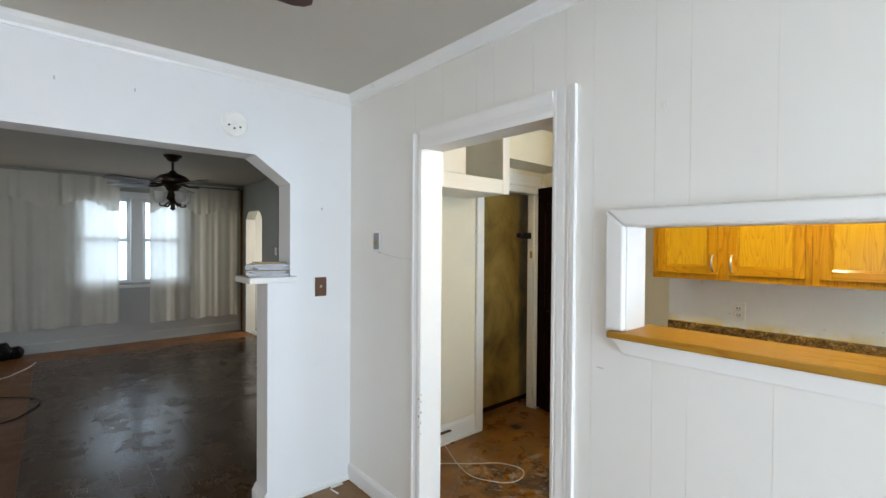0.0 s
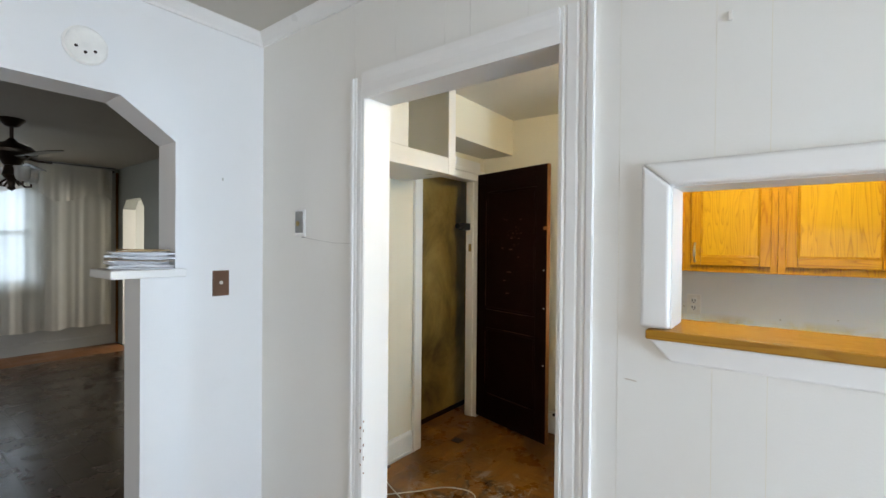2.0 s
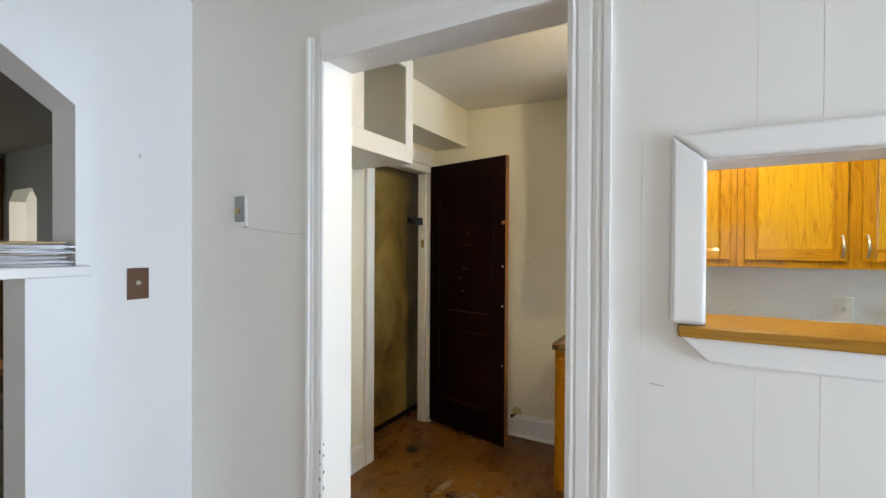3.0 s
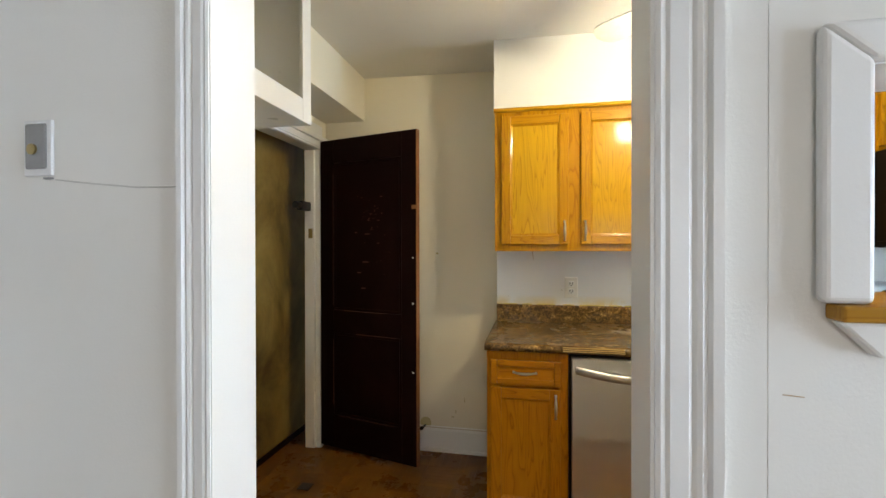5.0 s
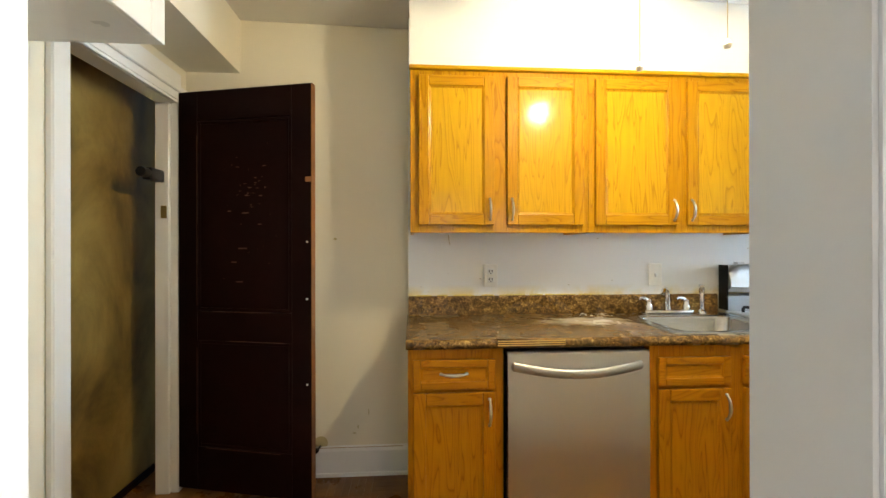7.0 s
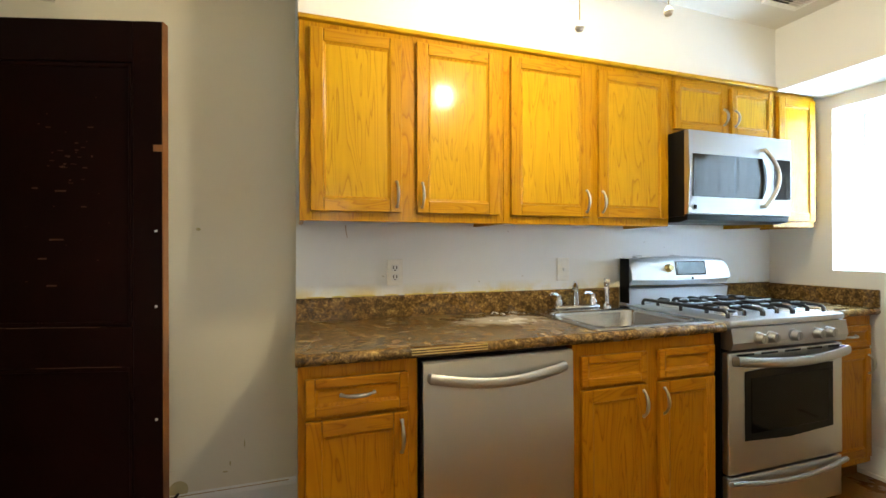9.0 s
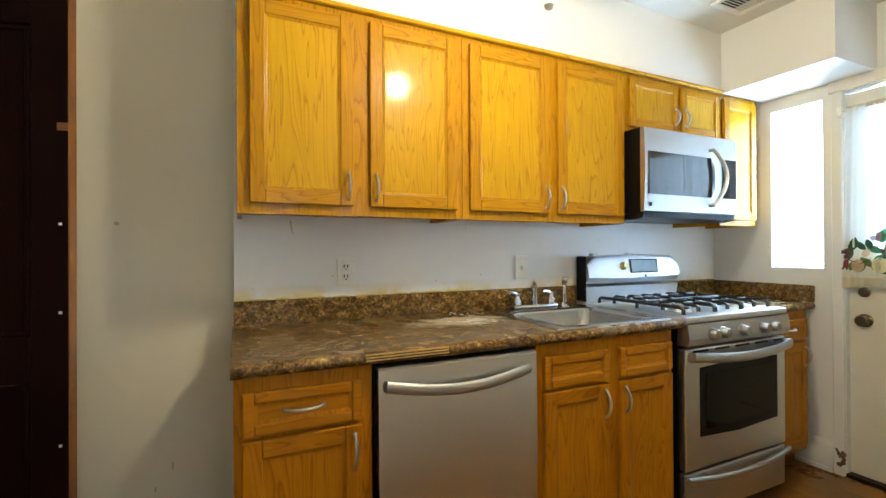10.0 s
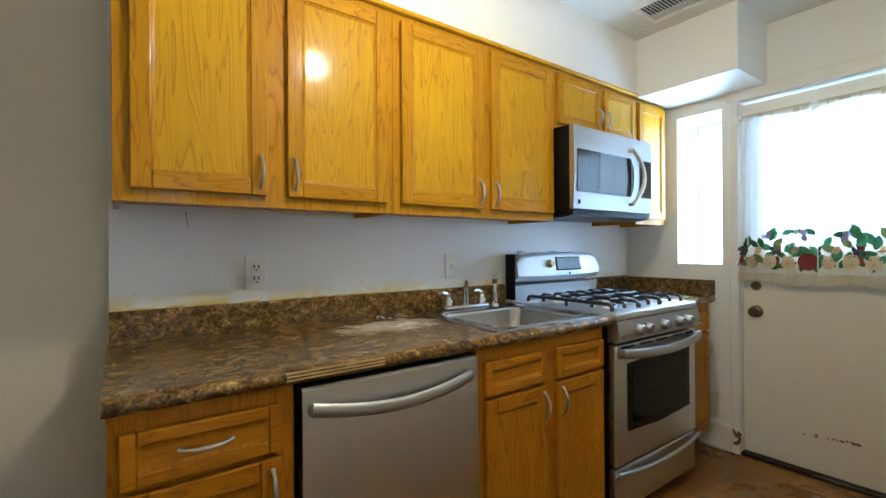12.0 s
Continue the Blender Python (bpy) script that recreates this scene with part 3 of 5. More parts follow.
# crown mouldings and baseboards
cp = [(0, 0), (0.008, 0), (0.012, 0.012), (0.03, 0.03), (0.04, 0.045), (0.045, 0.05), (0, 0.05)]
bm = prism(B(), [(YN - d, CD - 0.05 + h) for d, h in cp], 'x', -0.3, XW - 0.01)
prism(bm, [(XW - 0.006 - d, CD - 0.05 + h) for d, h in cp], 'y', -1.5, YN)
casing("crown_trim", bm, "white crown moulding round dining ceiling")
bp = [(0, 0), (0.014, 0), (0.014, 0.075), (0.008, 0.09), (0, 0.095)]
bm = prism(B(), [(XW - 0.006 - d, FD + h) for d, h in bp], 'y', 2.21, YN)
prism(bm, [(XW - 0.006 - d, FD + h) for d, h in bp], 'y', -1.5, 1.27)
prism(bm, [(YN - d, FD + h) for d, h in bp[:2] + [(0.014, 0.02), (0, 0.024)]], 'x', 3.11, XW - 0.02)
casing("baseboard_dining", bm, "low white painted baseboard")
bm = prism(B(), [(3.107, FD), (3.08, FD), (3.08, FD + 0.05), (3.10, FD + 0.085), (3.107, FD + 0.09)], 'y', YN, YL)
casing("baseboard_arch", bm, "white painted base trim on the arch post")
kp = [(0, 0), (0.02, 0), (0.02, 0.02), (0.014, 0.022), (0.014, 0.14), (0.009, 0.155), (0, 0.168)]
bm = prism(B(), [(XE2 - d, h) for d, h in kp], 'y', 1.765, 2.975)
prism(bm, [(2.98 - d, h * 0.93) for d, h in kp], 'x', XK, 4.848)
prism(bm, [(YS + d, h) for d, h in kp], 'x', 5.003, 5.30)
casing("baseboard_kitchen", bm, "tall white painted kitchen baseboard with scuffs")
bm = prism(B(), [(8.15 - d, FD + h * 0.8) for d, h in kp], 'x', -0.3, 4.60)
prism(bm, [(4.60 - d, FD + h * 0.8) for d, h in kp], 'y', YL, 7.21)
solo("baseboard_living", bm, PALEWALL, "pale grey painted living room baseboard", "trim", "structure")
solo("baseboard_stairway", box(B(), 4.85, 6.2, 3.222, 3.2395, -0.006, 0.035, 0.004), DARKWOOD, "dark stained stairway baseboard", "baseboard", "structure")
bm = B()
rng = random.Random(21)
y = 1.80
while y < 2.9:
    l = rng.uniform(0.08, 0.3)
    box(bm, XE2 - 0.0105, XE2 - 0.006, y, y + l, 0.1578, 0.1578 + rng.uniform(0.0015, 0.0035))
    y += l + rng.uniform(0.0005, 0.006)
solo("baseboard_grime", bm, KRAFT, "brown grime line along the baseboard top", "trim", "structure")
# stair doorway frame
bm = box(B(), 4.85, 4.935, 2.955, 2.979, 0, 2.03, 0.004)
box(bm, 4.915, 4.935, 2.979, 3.06, 0, 2.03)
box(bm, 4.853, 4.862, 2.951, 2.956, 0, 2.03, 0.002)
casing("stair_casing_trim", bm, "white scuffed casing of stair doorway")
bm = box(B(), 5.658, 5.739, 3.002, 3.072, 0, 2.03, 0.003)
box(bm, 5.672, 5.739, 2.962, 3.0005, 0, 2.03, 0.003)
box(bm, 5.742, 5.775, 2.962, 2.979, 0, 2.03, 0.004)
casing("stair_jamb_trim", bm, "white scuffed hinge jamb of stair doorway")
bm = box(B(), 4.85, 5.775, 2.962, 2.979, 2.032, 2.09, 0.004)
box(bm, 4.85, 5.78, 2.95, 2.979, 2.09, 2.12, 0.004)
box(bm, 4.85, 5.775, 2.957, 2.9615, 2.045, 2.053, 0.0015)
box(bm, 4.936, 5.738, 2.9795, 3.07, 2.032, 2.2)
casing("stair_head_trim", bm, "white stepped head casing of stair doorway")
# lining of the living room arch
bm = box(B(), 4.596, 4.745, 7.944, 7.953, FD, 1.93)
casing("arch_lining_trim", bm, "white painted jamb of clipped arch")
solo("brown_door_trim", box(B(), 4.565, 4.599, 6.38, 6.50, FD, 2.3, 0.004), OAKDARK, "dark brown wooden door casing", "trim", "structure")


# ---- windows ----
def pane(parent, x0, x1, y, z0, z1):
    ob = part("pane", box(B(), x0, x1, y - 0.002, y + 0.002, z0, z1), GLASS, parent)
    ob.visible_shadow = False
    return ob


def sash(parent, x0, x1, y, z0, z1, w=0.045):
    bm = box(B(), x0, x0 + w, y - 0.018, y + 0.018, z0, z1, 0.003)
    box(bm, x1 - w, x1, y - 0.018, y + 0.018, z0, z1, 0.003)
    box(bm, x0 + w, x1 - w, y - 0.017, y + 0.017, z0, z0 + w, 0.003)
    box(bm, x0 + w, x1 - w, y - 0.017, y + 0.017, z1 - w, z1, 0.003)
    s = part("sash", bm, TRIM, parent)
    pane(s, x0 + w, x1 - w, y, z0 + w, z1 - w)


win = thing("window_1", (3.19, 8.2, 0.97), "paired double-hung white windows with blinds half drawn", "window", kind="structure")
bm = box(B(), 2.47, 2.52, 8.12, 8.15, 0.93, 2.22, 0.004)
box(bm, 3.72, 3.77, 8.12, 8.15, 0.93, 2.22, 0.004)
box(bm, 2.47, 3.77, 8.115, 8.15, 2.18, 2.27, 0.004)
part("window_frame", bm, TRIM, win)
part("window_sill", box(B(), 2.42, 3.80, 8.08, 8.15, 0.90, 0.94, 0.006), TRIM, win)
part("mullion", box(B(), 3.08, 3.225, 8.125, 8.25, 0.97, 2.18, 0.004), TRIM, win)
for x0, x1 in ((2.52, 3.08), (3.225, 3.72)):
    sash(win, x0, x1, 8.24, 0.97, 1.60)
    sash(win, x0, x1, 8.265, 1.56, 2.18)
for x0, x1, lowest in ((2.525, 3.075, 0.99), (3.230, 3.715, 0.99)):
    bl = thing("window_blind", ((x0 + x1) / 2, 8.17, lowest), "white slatted window blind, lowered and open", "blind", "living room blinds")
    part("headrail", box(B(), x0, x1, 8.15, 8.19, 2.14, 2.18, 0.003), BLINDM, bl)
    bm = B()
    n = 44
    for i in range(n):
        z = lowest + 0.02 + (2.13 - lowest) * i / n
        prism(bm, [(8.157, z - 0.002), (8.169, z + 0.0035), (8.181, z + 0.006), (8.181, z + 0.0066), (8.169, z + 0.0042), (8.157, z - 0.0013)], 'x', x0 + 0.005, x1 - 0.005)
    part("slats", bm, BLINDM, bl)
    part("bottom_rail", box(B(), x0, x1, 8.155, 8.183, lowest, lowest + 0.014, 0.002), BLINDM, bl)
    bm = B()
    for f in (0.15, 0.85):
        tube(bm, [(x0 + (x1 - x0) * f, 8.169, lowest), (x0 + (x1 - x0) * f, 8.169, 2.15)], 0.0015, 5)
    part("ladder_cord", bm, BLINDM, bl)
k = thing("window_2", (5.176, YS - 0.1, 1.10), "narrow bright white kitchen window with deep reveal", "window", kind="structure")
sash(k, 5.047, 5.305, YS - 0.30, 1.102, 2.035, 0.014)
part("window_sill", box(B(), 5.046, 5.306, YS - 0.32, YS - 0.001, 1.095, 1.106, 0.003), TRIM, k)
# unseen window, added around the south dining lamp
for nm, xs, ys in (("window_3", (1.9, 3.3), -1.56), ):
    w3 = thing(nm, (2.6, ys, 0.25), "unseen dining room window, added for its light", "window", kind="structure")
    sash(w3, xs[0], (xs[0] + xs[1]) / 2, ys, 0.25, 2.1)
    sash(w3, (xs[0] + xs[1]) / 2, xs[1], ys - 0.03, 0.25, 2.1)


# ---- kitchen ----
def pull(bm, p0, p1, out, r=0.0045):
    """A bow handle from p0 to p1, arching by the vector out."""
    p0, p1, out = Vector(p0), Vector(p1), Vector(out)
    pts, rs = [p0], [r * 1.5]
    for i in range(1, 12):
        f = i / 12
        pts.append(p0.lerp(p1, f) + out * math.sin(math.pi * f) ** 0.6)
        rs.append(r * (0.75 + 0.7 * math.sin(math.pi * f)))
    tube(bm, pts + [p1], rs + [r * 1.5], 8)
    return bm


def shaker(parent, name, y0, y1, z0, z1, x, thick=0.02, w=0.055, handle=None, level=False, V=None, H=None):
    """A framed oak front standing from x - thick to x, with panel, stiles, rails and pull."""
    V, H = V or OAKV, H or OAKH
    f = x - thick
    a, c = min(y0, y1), max(y0, y1)
    bm = box(B(), f + 0.007, x - 0.001, a + w * 0.6, c - w * 0.6, z0 + w * 0.6, z1 - w * 0.6)
    d = part(name, bm, H if level else V, parent)
    g = 0.0008
    if V is OAKV:
        V, H = OAKFV, OAKFH
    for p0, p1 in ((a, a + w - g), (c - w + g, c)):
        part("stile", box(B(), f, x - 0.001, p0, p1, z0, z1, 0.0035, 2), H if level else V, d)
    for q0, q1 in ((z0, z0 + w - g), (z1 - w + g, z1)):
        part("rail", box(B(), f, x - 0.001, a + w, c - w, q0, q1, 0.0035, 2), H, d)
    bm = B()
    e = 0.010
    for p in (a + w, c - w):
        s = 1 if p == a + w else -1
        prism(bm, [(f + 0.003, p), (f + 0.0072, p + s * e), (x - 0.001, p + s * e), (x - 0.001, p)], 'z', z0 + w, z1 - w)
    for q in (z0 + w, z1 - w):
        s = 1 if q == z0 + w else -1
        prism(bm, [(f + 0.003, q), (f + 0.0072, q + s * e), (x - 0.001, q + s * e), (x - 0.001, q)], 'y', a + w, c - w)
    part("bead", bm, V, d)
    if handle:
        part("handle", pull(B(), (f, *handle[0]), (f, *handle[1]), (-0.026, 0, 0)), NICKEL, d, "satin nickel bow handle", True)
    return d


def frame_face(bm, x, y0, y1, z0, z1, uprights, levels, th=0.02):
    """Face frame bars: uprights (ya, yb), levels (za, zb)."""
    for a, c in uprights:
        box(bm, x, x + th, a, c, z0, z1, 0.0012)
    for a, c in levels:
        ys = sorted(uprights)
        for (p, q), (r, s) in zip(ys, ys[1:]):
            box(bm, x + 0.0006, x + th, q, r, a, c)
    return bm


# wall cupboards
UX = 5.36
def wall_cupboard(y0, y1, z0, z1, doors, label, stiles):
    c = thing("wall_cabinet", (5.5, (y0 + y1) / 2, z0), label, "cabinet", "oak wall cupboards")
    bm = box(B(), UX + 0.02, XE, y0, y0 + 0.016, z0, z1)
    box(bm, UX + 0.02, XE, y1 - 0.016, y1, z0, z1)
    box(bm, UX + 0.02, XE, y0 + 0.016, y1 - 0.016, z1 - 0.016, z1)
    box(bm, UX + 0.02, XE, y0 + 0.016, y1 - 0.016, z0 + 0.018, z0 + 0.034)
    box(bm, XE - 0.008, XE, y0 + 0.016, y1 - 0.016, z0 + 0.034, z1 - 0.016)
    part("body", bm, OAKFV, c)
    bm = B()
    frame_face(bm, UX, y0, y1, z0, z1, stiles, [(z0, z0 + 0.042), (z1 - 0.045, z1)])
    part("face_frame", bm, OAKFV, c)
    for (a, b2, za, zb, h) in doors:
        shaker(c, "door", a, b2, za, zb, UX - 0.0005, 0.02, 0.05 if zb - za > 0.4 else 0.038, h)
    return c


ZB, ZT = 1.345, 2.125
def hpair(y, z=1.44, l=0.10):
    return ((y, z - l / 2), (y, z + l / 2))


wall_cupboard(0.8955, 1.753, ZB, ZT, [(1.357, 1.714, 1.382, 2.085, hpair(1.378, 1.455)), (0.923, 1.294, 1.382, 2.085, hpair(1.272, 1.455))],
              "honey oak double wall cupboard under white soffit", [(1.709, 1.753), (1.29, 1.362), (0.8955, 0.928)])
wall_cupboard(-0.03, 0.8945, ZB, ZT, [(0.453, 0.864, 1.382, 2.085, hpair(0.474, 1.455)), (-0.012, 0.402, 1.382, 2.085, hpair(0.384, 1.455))],
              "honey oak double wall cupboard beside the microwave", [(0.86, 0.8945), (0.398, 0.458), (-0.03, 0.0)])
wall_cupboard(-0.78, -0.031, 1.815, ZT, [(-0.41, -0.058, 1.842, 2.09, hpair(-0.388, 1.925, 0.085)), (-0.755, -0.445, 1.842, 2.09, hpair(-0.468, 1.925, 0.085))],
              "short oak double cupboard above the microwave", [(-0.062, -0.031), (-0.45, -0.405), (-0.78, -0.75)])
wall_cupboard(-1.115, -0.781, 1.352, ZT, [(-1.098, -0.80, 1.384, 2.085, None)], "narrow oak wall cupboard beside the window", [(-0.805, -0.781), (-1.115, -1.09)])
solo("cornice_trim", box(B(), 5.338, 5.37, -1.115, 1.757, 2.112, 2.1305, 0.003), OAKH, "thin oak moulding along the cupboard tops", "trim", "structure")

# base cupboards
BX = 5.02
def base_cupboard(y0, y1, fronts, label, stiles, rails, bx=BX):
    c = thing("base_cabinet", (5.3, (y0 + y1) / 2, 0), label, "cabinet", "oak base cupboards")
    bm = box(B(), bx + 0.02, XE, y0, y0 + 0.016, 0.09, 0.873)
    box(bm, bx + 0.02, XE, y1 - 0.016, y1, 0.09, 0.873)
    box(bm, bx + 0.02, XE, y0 + 0.016, y1 - 0.016, 0.09, 0.106)
    box(bm, XE - 0.01, XE, y0 + 0.016, y1 - 0.016, 0.106, 0.873)
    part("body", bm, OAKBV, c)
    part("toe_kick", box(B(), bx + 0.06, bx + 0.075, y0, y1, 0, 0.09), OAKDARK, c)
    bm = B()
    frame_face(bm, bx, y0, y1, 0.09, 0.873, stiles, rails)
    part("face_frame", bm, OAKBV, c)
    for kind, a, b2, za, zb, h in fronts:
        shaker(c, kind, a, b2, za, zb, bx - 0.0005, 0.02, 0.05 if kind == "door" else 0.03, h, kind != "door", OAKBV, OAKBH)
    return c


base_cupboard(1.383, 1.763, [("drawer", 1.418, 1.742, 0.716, 0.832, ((1.53, 0.778), (1.635, 0.778))), ("door", 1.418, 1.742, 0.13, 0.702, hpair(1.441, 0.625, 0.105))],
              "oak base cupboard with one drawer and door", [(1.73, 1.763), (1.383, 1.43)], [(0.09, 0.14), (0.695, 0.73), (0.825, 0.873)])
base_cupboard(0.068, 0.777, [("drawer_front", 0.44, 0.748, 0.71, 0.825, None), ("drawer_front", 0.085, 0.38, 0.71, 0.825, None),
                             ("door", 0.44, 0.748, 0.13, 0.695, hpair(0.462, 0.62, 0.105)), ("door", 0.085, 0.38, 0.13, 0.695, hpair(0.358, 0.62, 0.105))],
              "oak sink base cupboard with two doors", [(0.738, 0.777), (0.37, 0.45), (0.068, 0.095)], [(0.09, 0.14), (0.69, 0.72), (0.815, 0.873)])
base_cupboard(-1.15, -0.73, [("drawer", -1.125, -0.755, 0.716, 0.825, ((-1.0, 0.775), (-0.90, 0.775))), ("door", -1.125, -0.755, 0.13, 0.70, hpair(-1.10, 0.62))],
              "narrow oak base cupboard beside the stove", [(-0.765, -0.73), (-1.15, -1.115)], [(0.09, 0.14), (0.695, 0.73), (0.82, 0.873)], 5.115)

# worktops, with the sink cut out
def worktop(bm, y0, y1, hole=None, x0=4.985):
    x1, zt, zb = XE, 0.912, 0.874
    if hole:
        hx0, hx1, hy0, hy1 = hole
        for a, c, d, e in ((x0 + 0.02, hx0, y0, y1), (hx1, x1, y0, y1), (hx0, hx1, y0, hy0), (hx0, hx1, hy1, y1)):
            box(bm, a, c, d, e, zb, zt)
    else:
        box(bm, x0 + 0.02, x1, y0, y1, zb, zt)
    # rolled front edge
    pts = [(x0 + 0.02, zb)] + [(x0 + 0.02 - 0.020 * math.cos(a), (zt + zb) / 2 + (zt - zb) / 2 * math.sin(a)) for a in (radians(k) for k in range(-70, 91, 20))]
    prism(bm, pts, 'y', y0, y1)
    bmesh.ops.remove_doubles(bm, verts=bm.verts[:], dist=0.0003)
    return bm


SINKH = (5.045, 5.53, 0.06, 0.635)
t = thing("worktop", (5.3, 0.9, 0.874), "brown mottled laminate worktop with worn bleached patch", "worktop")
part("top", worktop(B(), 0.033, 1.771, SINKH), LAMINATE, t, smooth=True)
bsp = [(XE, 0.912), (XE - 0.022, 0.912), (XE - 0.02, 1.005), (XE - 0.014, 1.014), (XE, 1.014)]
part("backsplash", prism(B(), bsp, 'y', 0.033, 1.766), LAMINATE, t)
for zz, dx in ((0.905, 0.0025), (0.897, -0.0005), (0.889, -0.001)):
    part("edge_strip", box(B(), 4.984 + dx, 4.99 + dx, 1.14, 1.41, zz - 0.0019, zz + 0.0019), GOLD, t, "thin gold strip on the worktop edge")
bm = B()
rng = random.Random(3)
y = 0.75
while y < 1.70:
    l = rng.uniform(0.05, 0.16)
    tube(bm, [(XE - 0.003, y, 1.0155), (XE - 0.004, y + l * 0.5, 1.0165 + rng.uniform(0, 0.002)), (XE - 0.003, y + l, 1.0155)], 0.0035, 6)
    y += l + rng.uniform(0.0, 0.05)
part("caulk", bm, CAULK, t, "yellowed caulk bead above the backsplash", True)
t2 = thing("worktop", (5.3, -0.97, 0.874), "short brown laminate worktop beside the stove", "worktop")
part("top", worktop(B(), YS, -0.715, None, 5.085), LAMINATE, t2, smooth=True)
part("backsplash", prism(B(), bsp, 'y', YS + 0.022, -0.715), LAMINATE, t2)
part("side_splash", box(B(), 5.086, XE, YS, YS + 0.021, 0.9122, 1.008, 0.004), LAMINATE, t2)

# sink
s = thing("kitchen_sink", (5.3, 0.33, 0.75), "stainless steel single-bowl drop-in sink", "sink")
bm = B()
def rrect(x0, x1, y0, y1, r, z, n=5):
    out = []
    for cx, cy, a0 in ((x1 - r, y1 - r, 0), (x0 + r, y1 - r, 90), (x0 + r, y0 + r, 180), (x1 - r, y0 + r, 270)):
        out += [(cx + r * math.cos(radians(a0 + 90 * i / n)), cy + r * math.sin(radians(a0 + 90 * i / n)), z) for i in range(n + 1)]
    return out
loops = [rrect(5.03, 5.625, 0.0355, 0.655, 0.02, 0.9125), rrect(5.032, 5.623, 0.037, 0.653, 0.02, 0.919), rrect(5.036, 5.619, 0.041, 0.649, 0.02, 0.9193), rrect(5.058, 5.509, 0.086, 0.604, 0.064, 0.9193), rrect(5.064, 5.503, 0.092, 0.598, 0.06, 0.918), rrect(5.071, 5.496, 0.099, 0.591, 0.06, 0.911), rrect(5.073, 5.494, 0.101, 0.589, 0.06, 0.90),
         rrect(5.085, 5.485, 0.115, 0.575, 0.06, 0.79), rrect(5.11, 5.46, 0.14, 0.55, 0.05, 0.755), rrect(5.24, 5.33, 0.30, 0.39, 0.04, 0.748)]
rings = [[bm.verts.new(p) for p in l] for l in loops]
for a, c in zip(rings, rings[1:]):
    for i in range(len(a)):
        bm.faces.new((a[i], a[(i + 1) % len(a)], c[(i + 1) % len(a)], c[i]))
bm.faces.new(rings[-1])
part("basin", bm, BASIN, s, smooth=True)
part("drain", lathe(B(), pose(5.285, 0.345, 0.748), [(0.0, 0.0), (0.042, 0.0), (0.045, 0.003), (0.03, 0.004), (0.0, 0.002)]), CHROME, s, smooth=True)
f = thing("faucet", (5.575, 0.37, 0.919), "chrome two-handle kitchen faucet on the sink rim", "faucet")
part("base", box(B(), 5.548, 5.602, 0.235, 0.505, 0.919, 0.938, 0.009, 3), CHROME, f, smooth=True)
spout = [(5.575, 0.37, 0.936), (5.574, 0.371, 0.98), (5.568, 0.376, 1.02), (5.552, 0.389, 1.045), (5.52, 0.414, 1.056), (5.487, 0.44, 1.05), (5.475, 0.45, 1.034)]
part("spout", tube(B(), spout, [0.017, 0.015, 0.0135, 0.0125, 0.012, 0.013, 0.012], 10), CHROME, f, smooth=True)
for y, sgn in ((0.475, 1), (0.265, 1)):
    bm = lathe(B(), pose(5.575, y, 0.938), [(0.021, 0), (0.02, 0.02), (0.014, 0.035), (0.015, 0.05), (0.008, 0.06)])
    tube(bm, [(5.575, y, 0.985), (5.573, y + 0.02 * sgn, 1.0), (5.57, y + 0.045 * sgn, 1.003), (5.565, y + 0.06 * sgn, 0.996)], [0.010, 0.009, 0.007, 0.006], 8)
    part("lever", bm, CHROME, f, smooth=True)
f = thing("sink_sprayer", (5.57, 0.18, 0.919), "chrome side sprayer standing on the sink rim", "sprayer")
bm = lathe(B(), pose(5.57, 0.18, 0.919), [(0.024, 0), (0.022, 0.012), (0.012, 0.02), (0.011, 0.05), (0.014, 0.09), (0.012, 0.12)])
tube(bm, [(5.57, 0.18, 1.03), (5.566, 0.184, 1.05), (5.552, 0.192, 1.064), (5.535, 0.20, 1.062)], [0.013, 0.015, 0.016, 0.012], 10)
part("head", bm, CHROME, f, smooth=True)

def flatten(bm, y_start, run, z_mid, sag, k):
    """Turn a round bowed bar into a taller flat one."""
    for vert in bm.verts:
        mid = z_mid - sag * math.sin(math.pi * min(max((y_start - vert.co.y) / run, 0), 1))
        vert.co.z = mid + (vert.co.z - mid) * k
    return bm


# dishwasher
d = thing("dishwasher", (5.3, 1.08, 0), "stainless steel dishwasher under the worktop", "dishwasher")
part("tub", box(B(), 5.05, XE - 0.02, 0.782, 1.378, 0.09, 0.868), BLACK, d)
bm = B()
prism(bm, [(5.045, 0.105), (5.003, 0.105), (4.999, 0.115), (4.994, 0.5), (4.999, 0.85), (5.006, 0.858), (5.045, 0.858)], 'y', 0.789, 1.368)
part("door", bm, STEEL, d, smooth=False)
part("kick_plate", box(B(), 5.07, 5.08, 0.785, 1.375, 0.0, 0.1), BLACK, d)
bm = B()
pts = [(4.998, 1.345, 0.803)] + [(4.998 - 0.038 * math.sin(math.pi * (0.08 + 0.84 * i / 14)) ** 0.5, 1.345 - 0.51 * i / 14, 0.805 - 0.028 * math.sin(math.pi * i / 14)) for i in range(15)] + [(4.998, 0.835, 0.803)]
tube(bm, pts, 0.0105, 12)
flatten(bm, 1.345, 0.51, 0.805, 0.028, 1.75)
part("handle", bm, STEELH, d, "curved stainless bar handle", True)

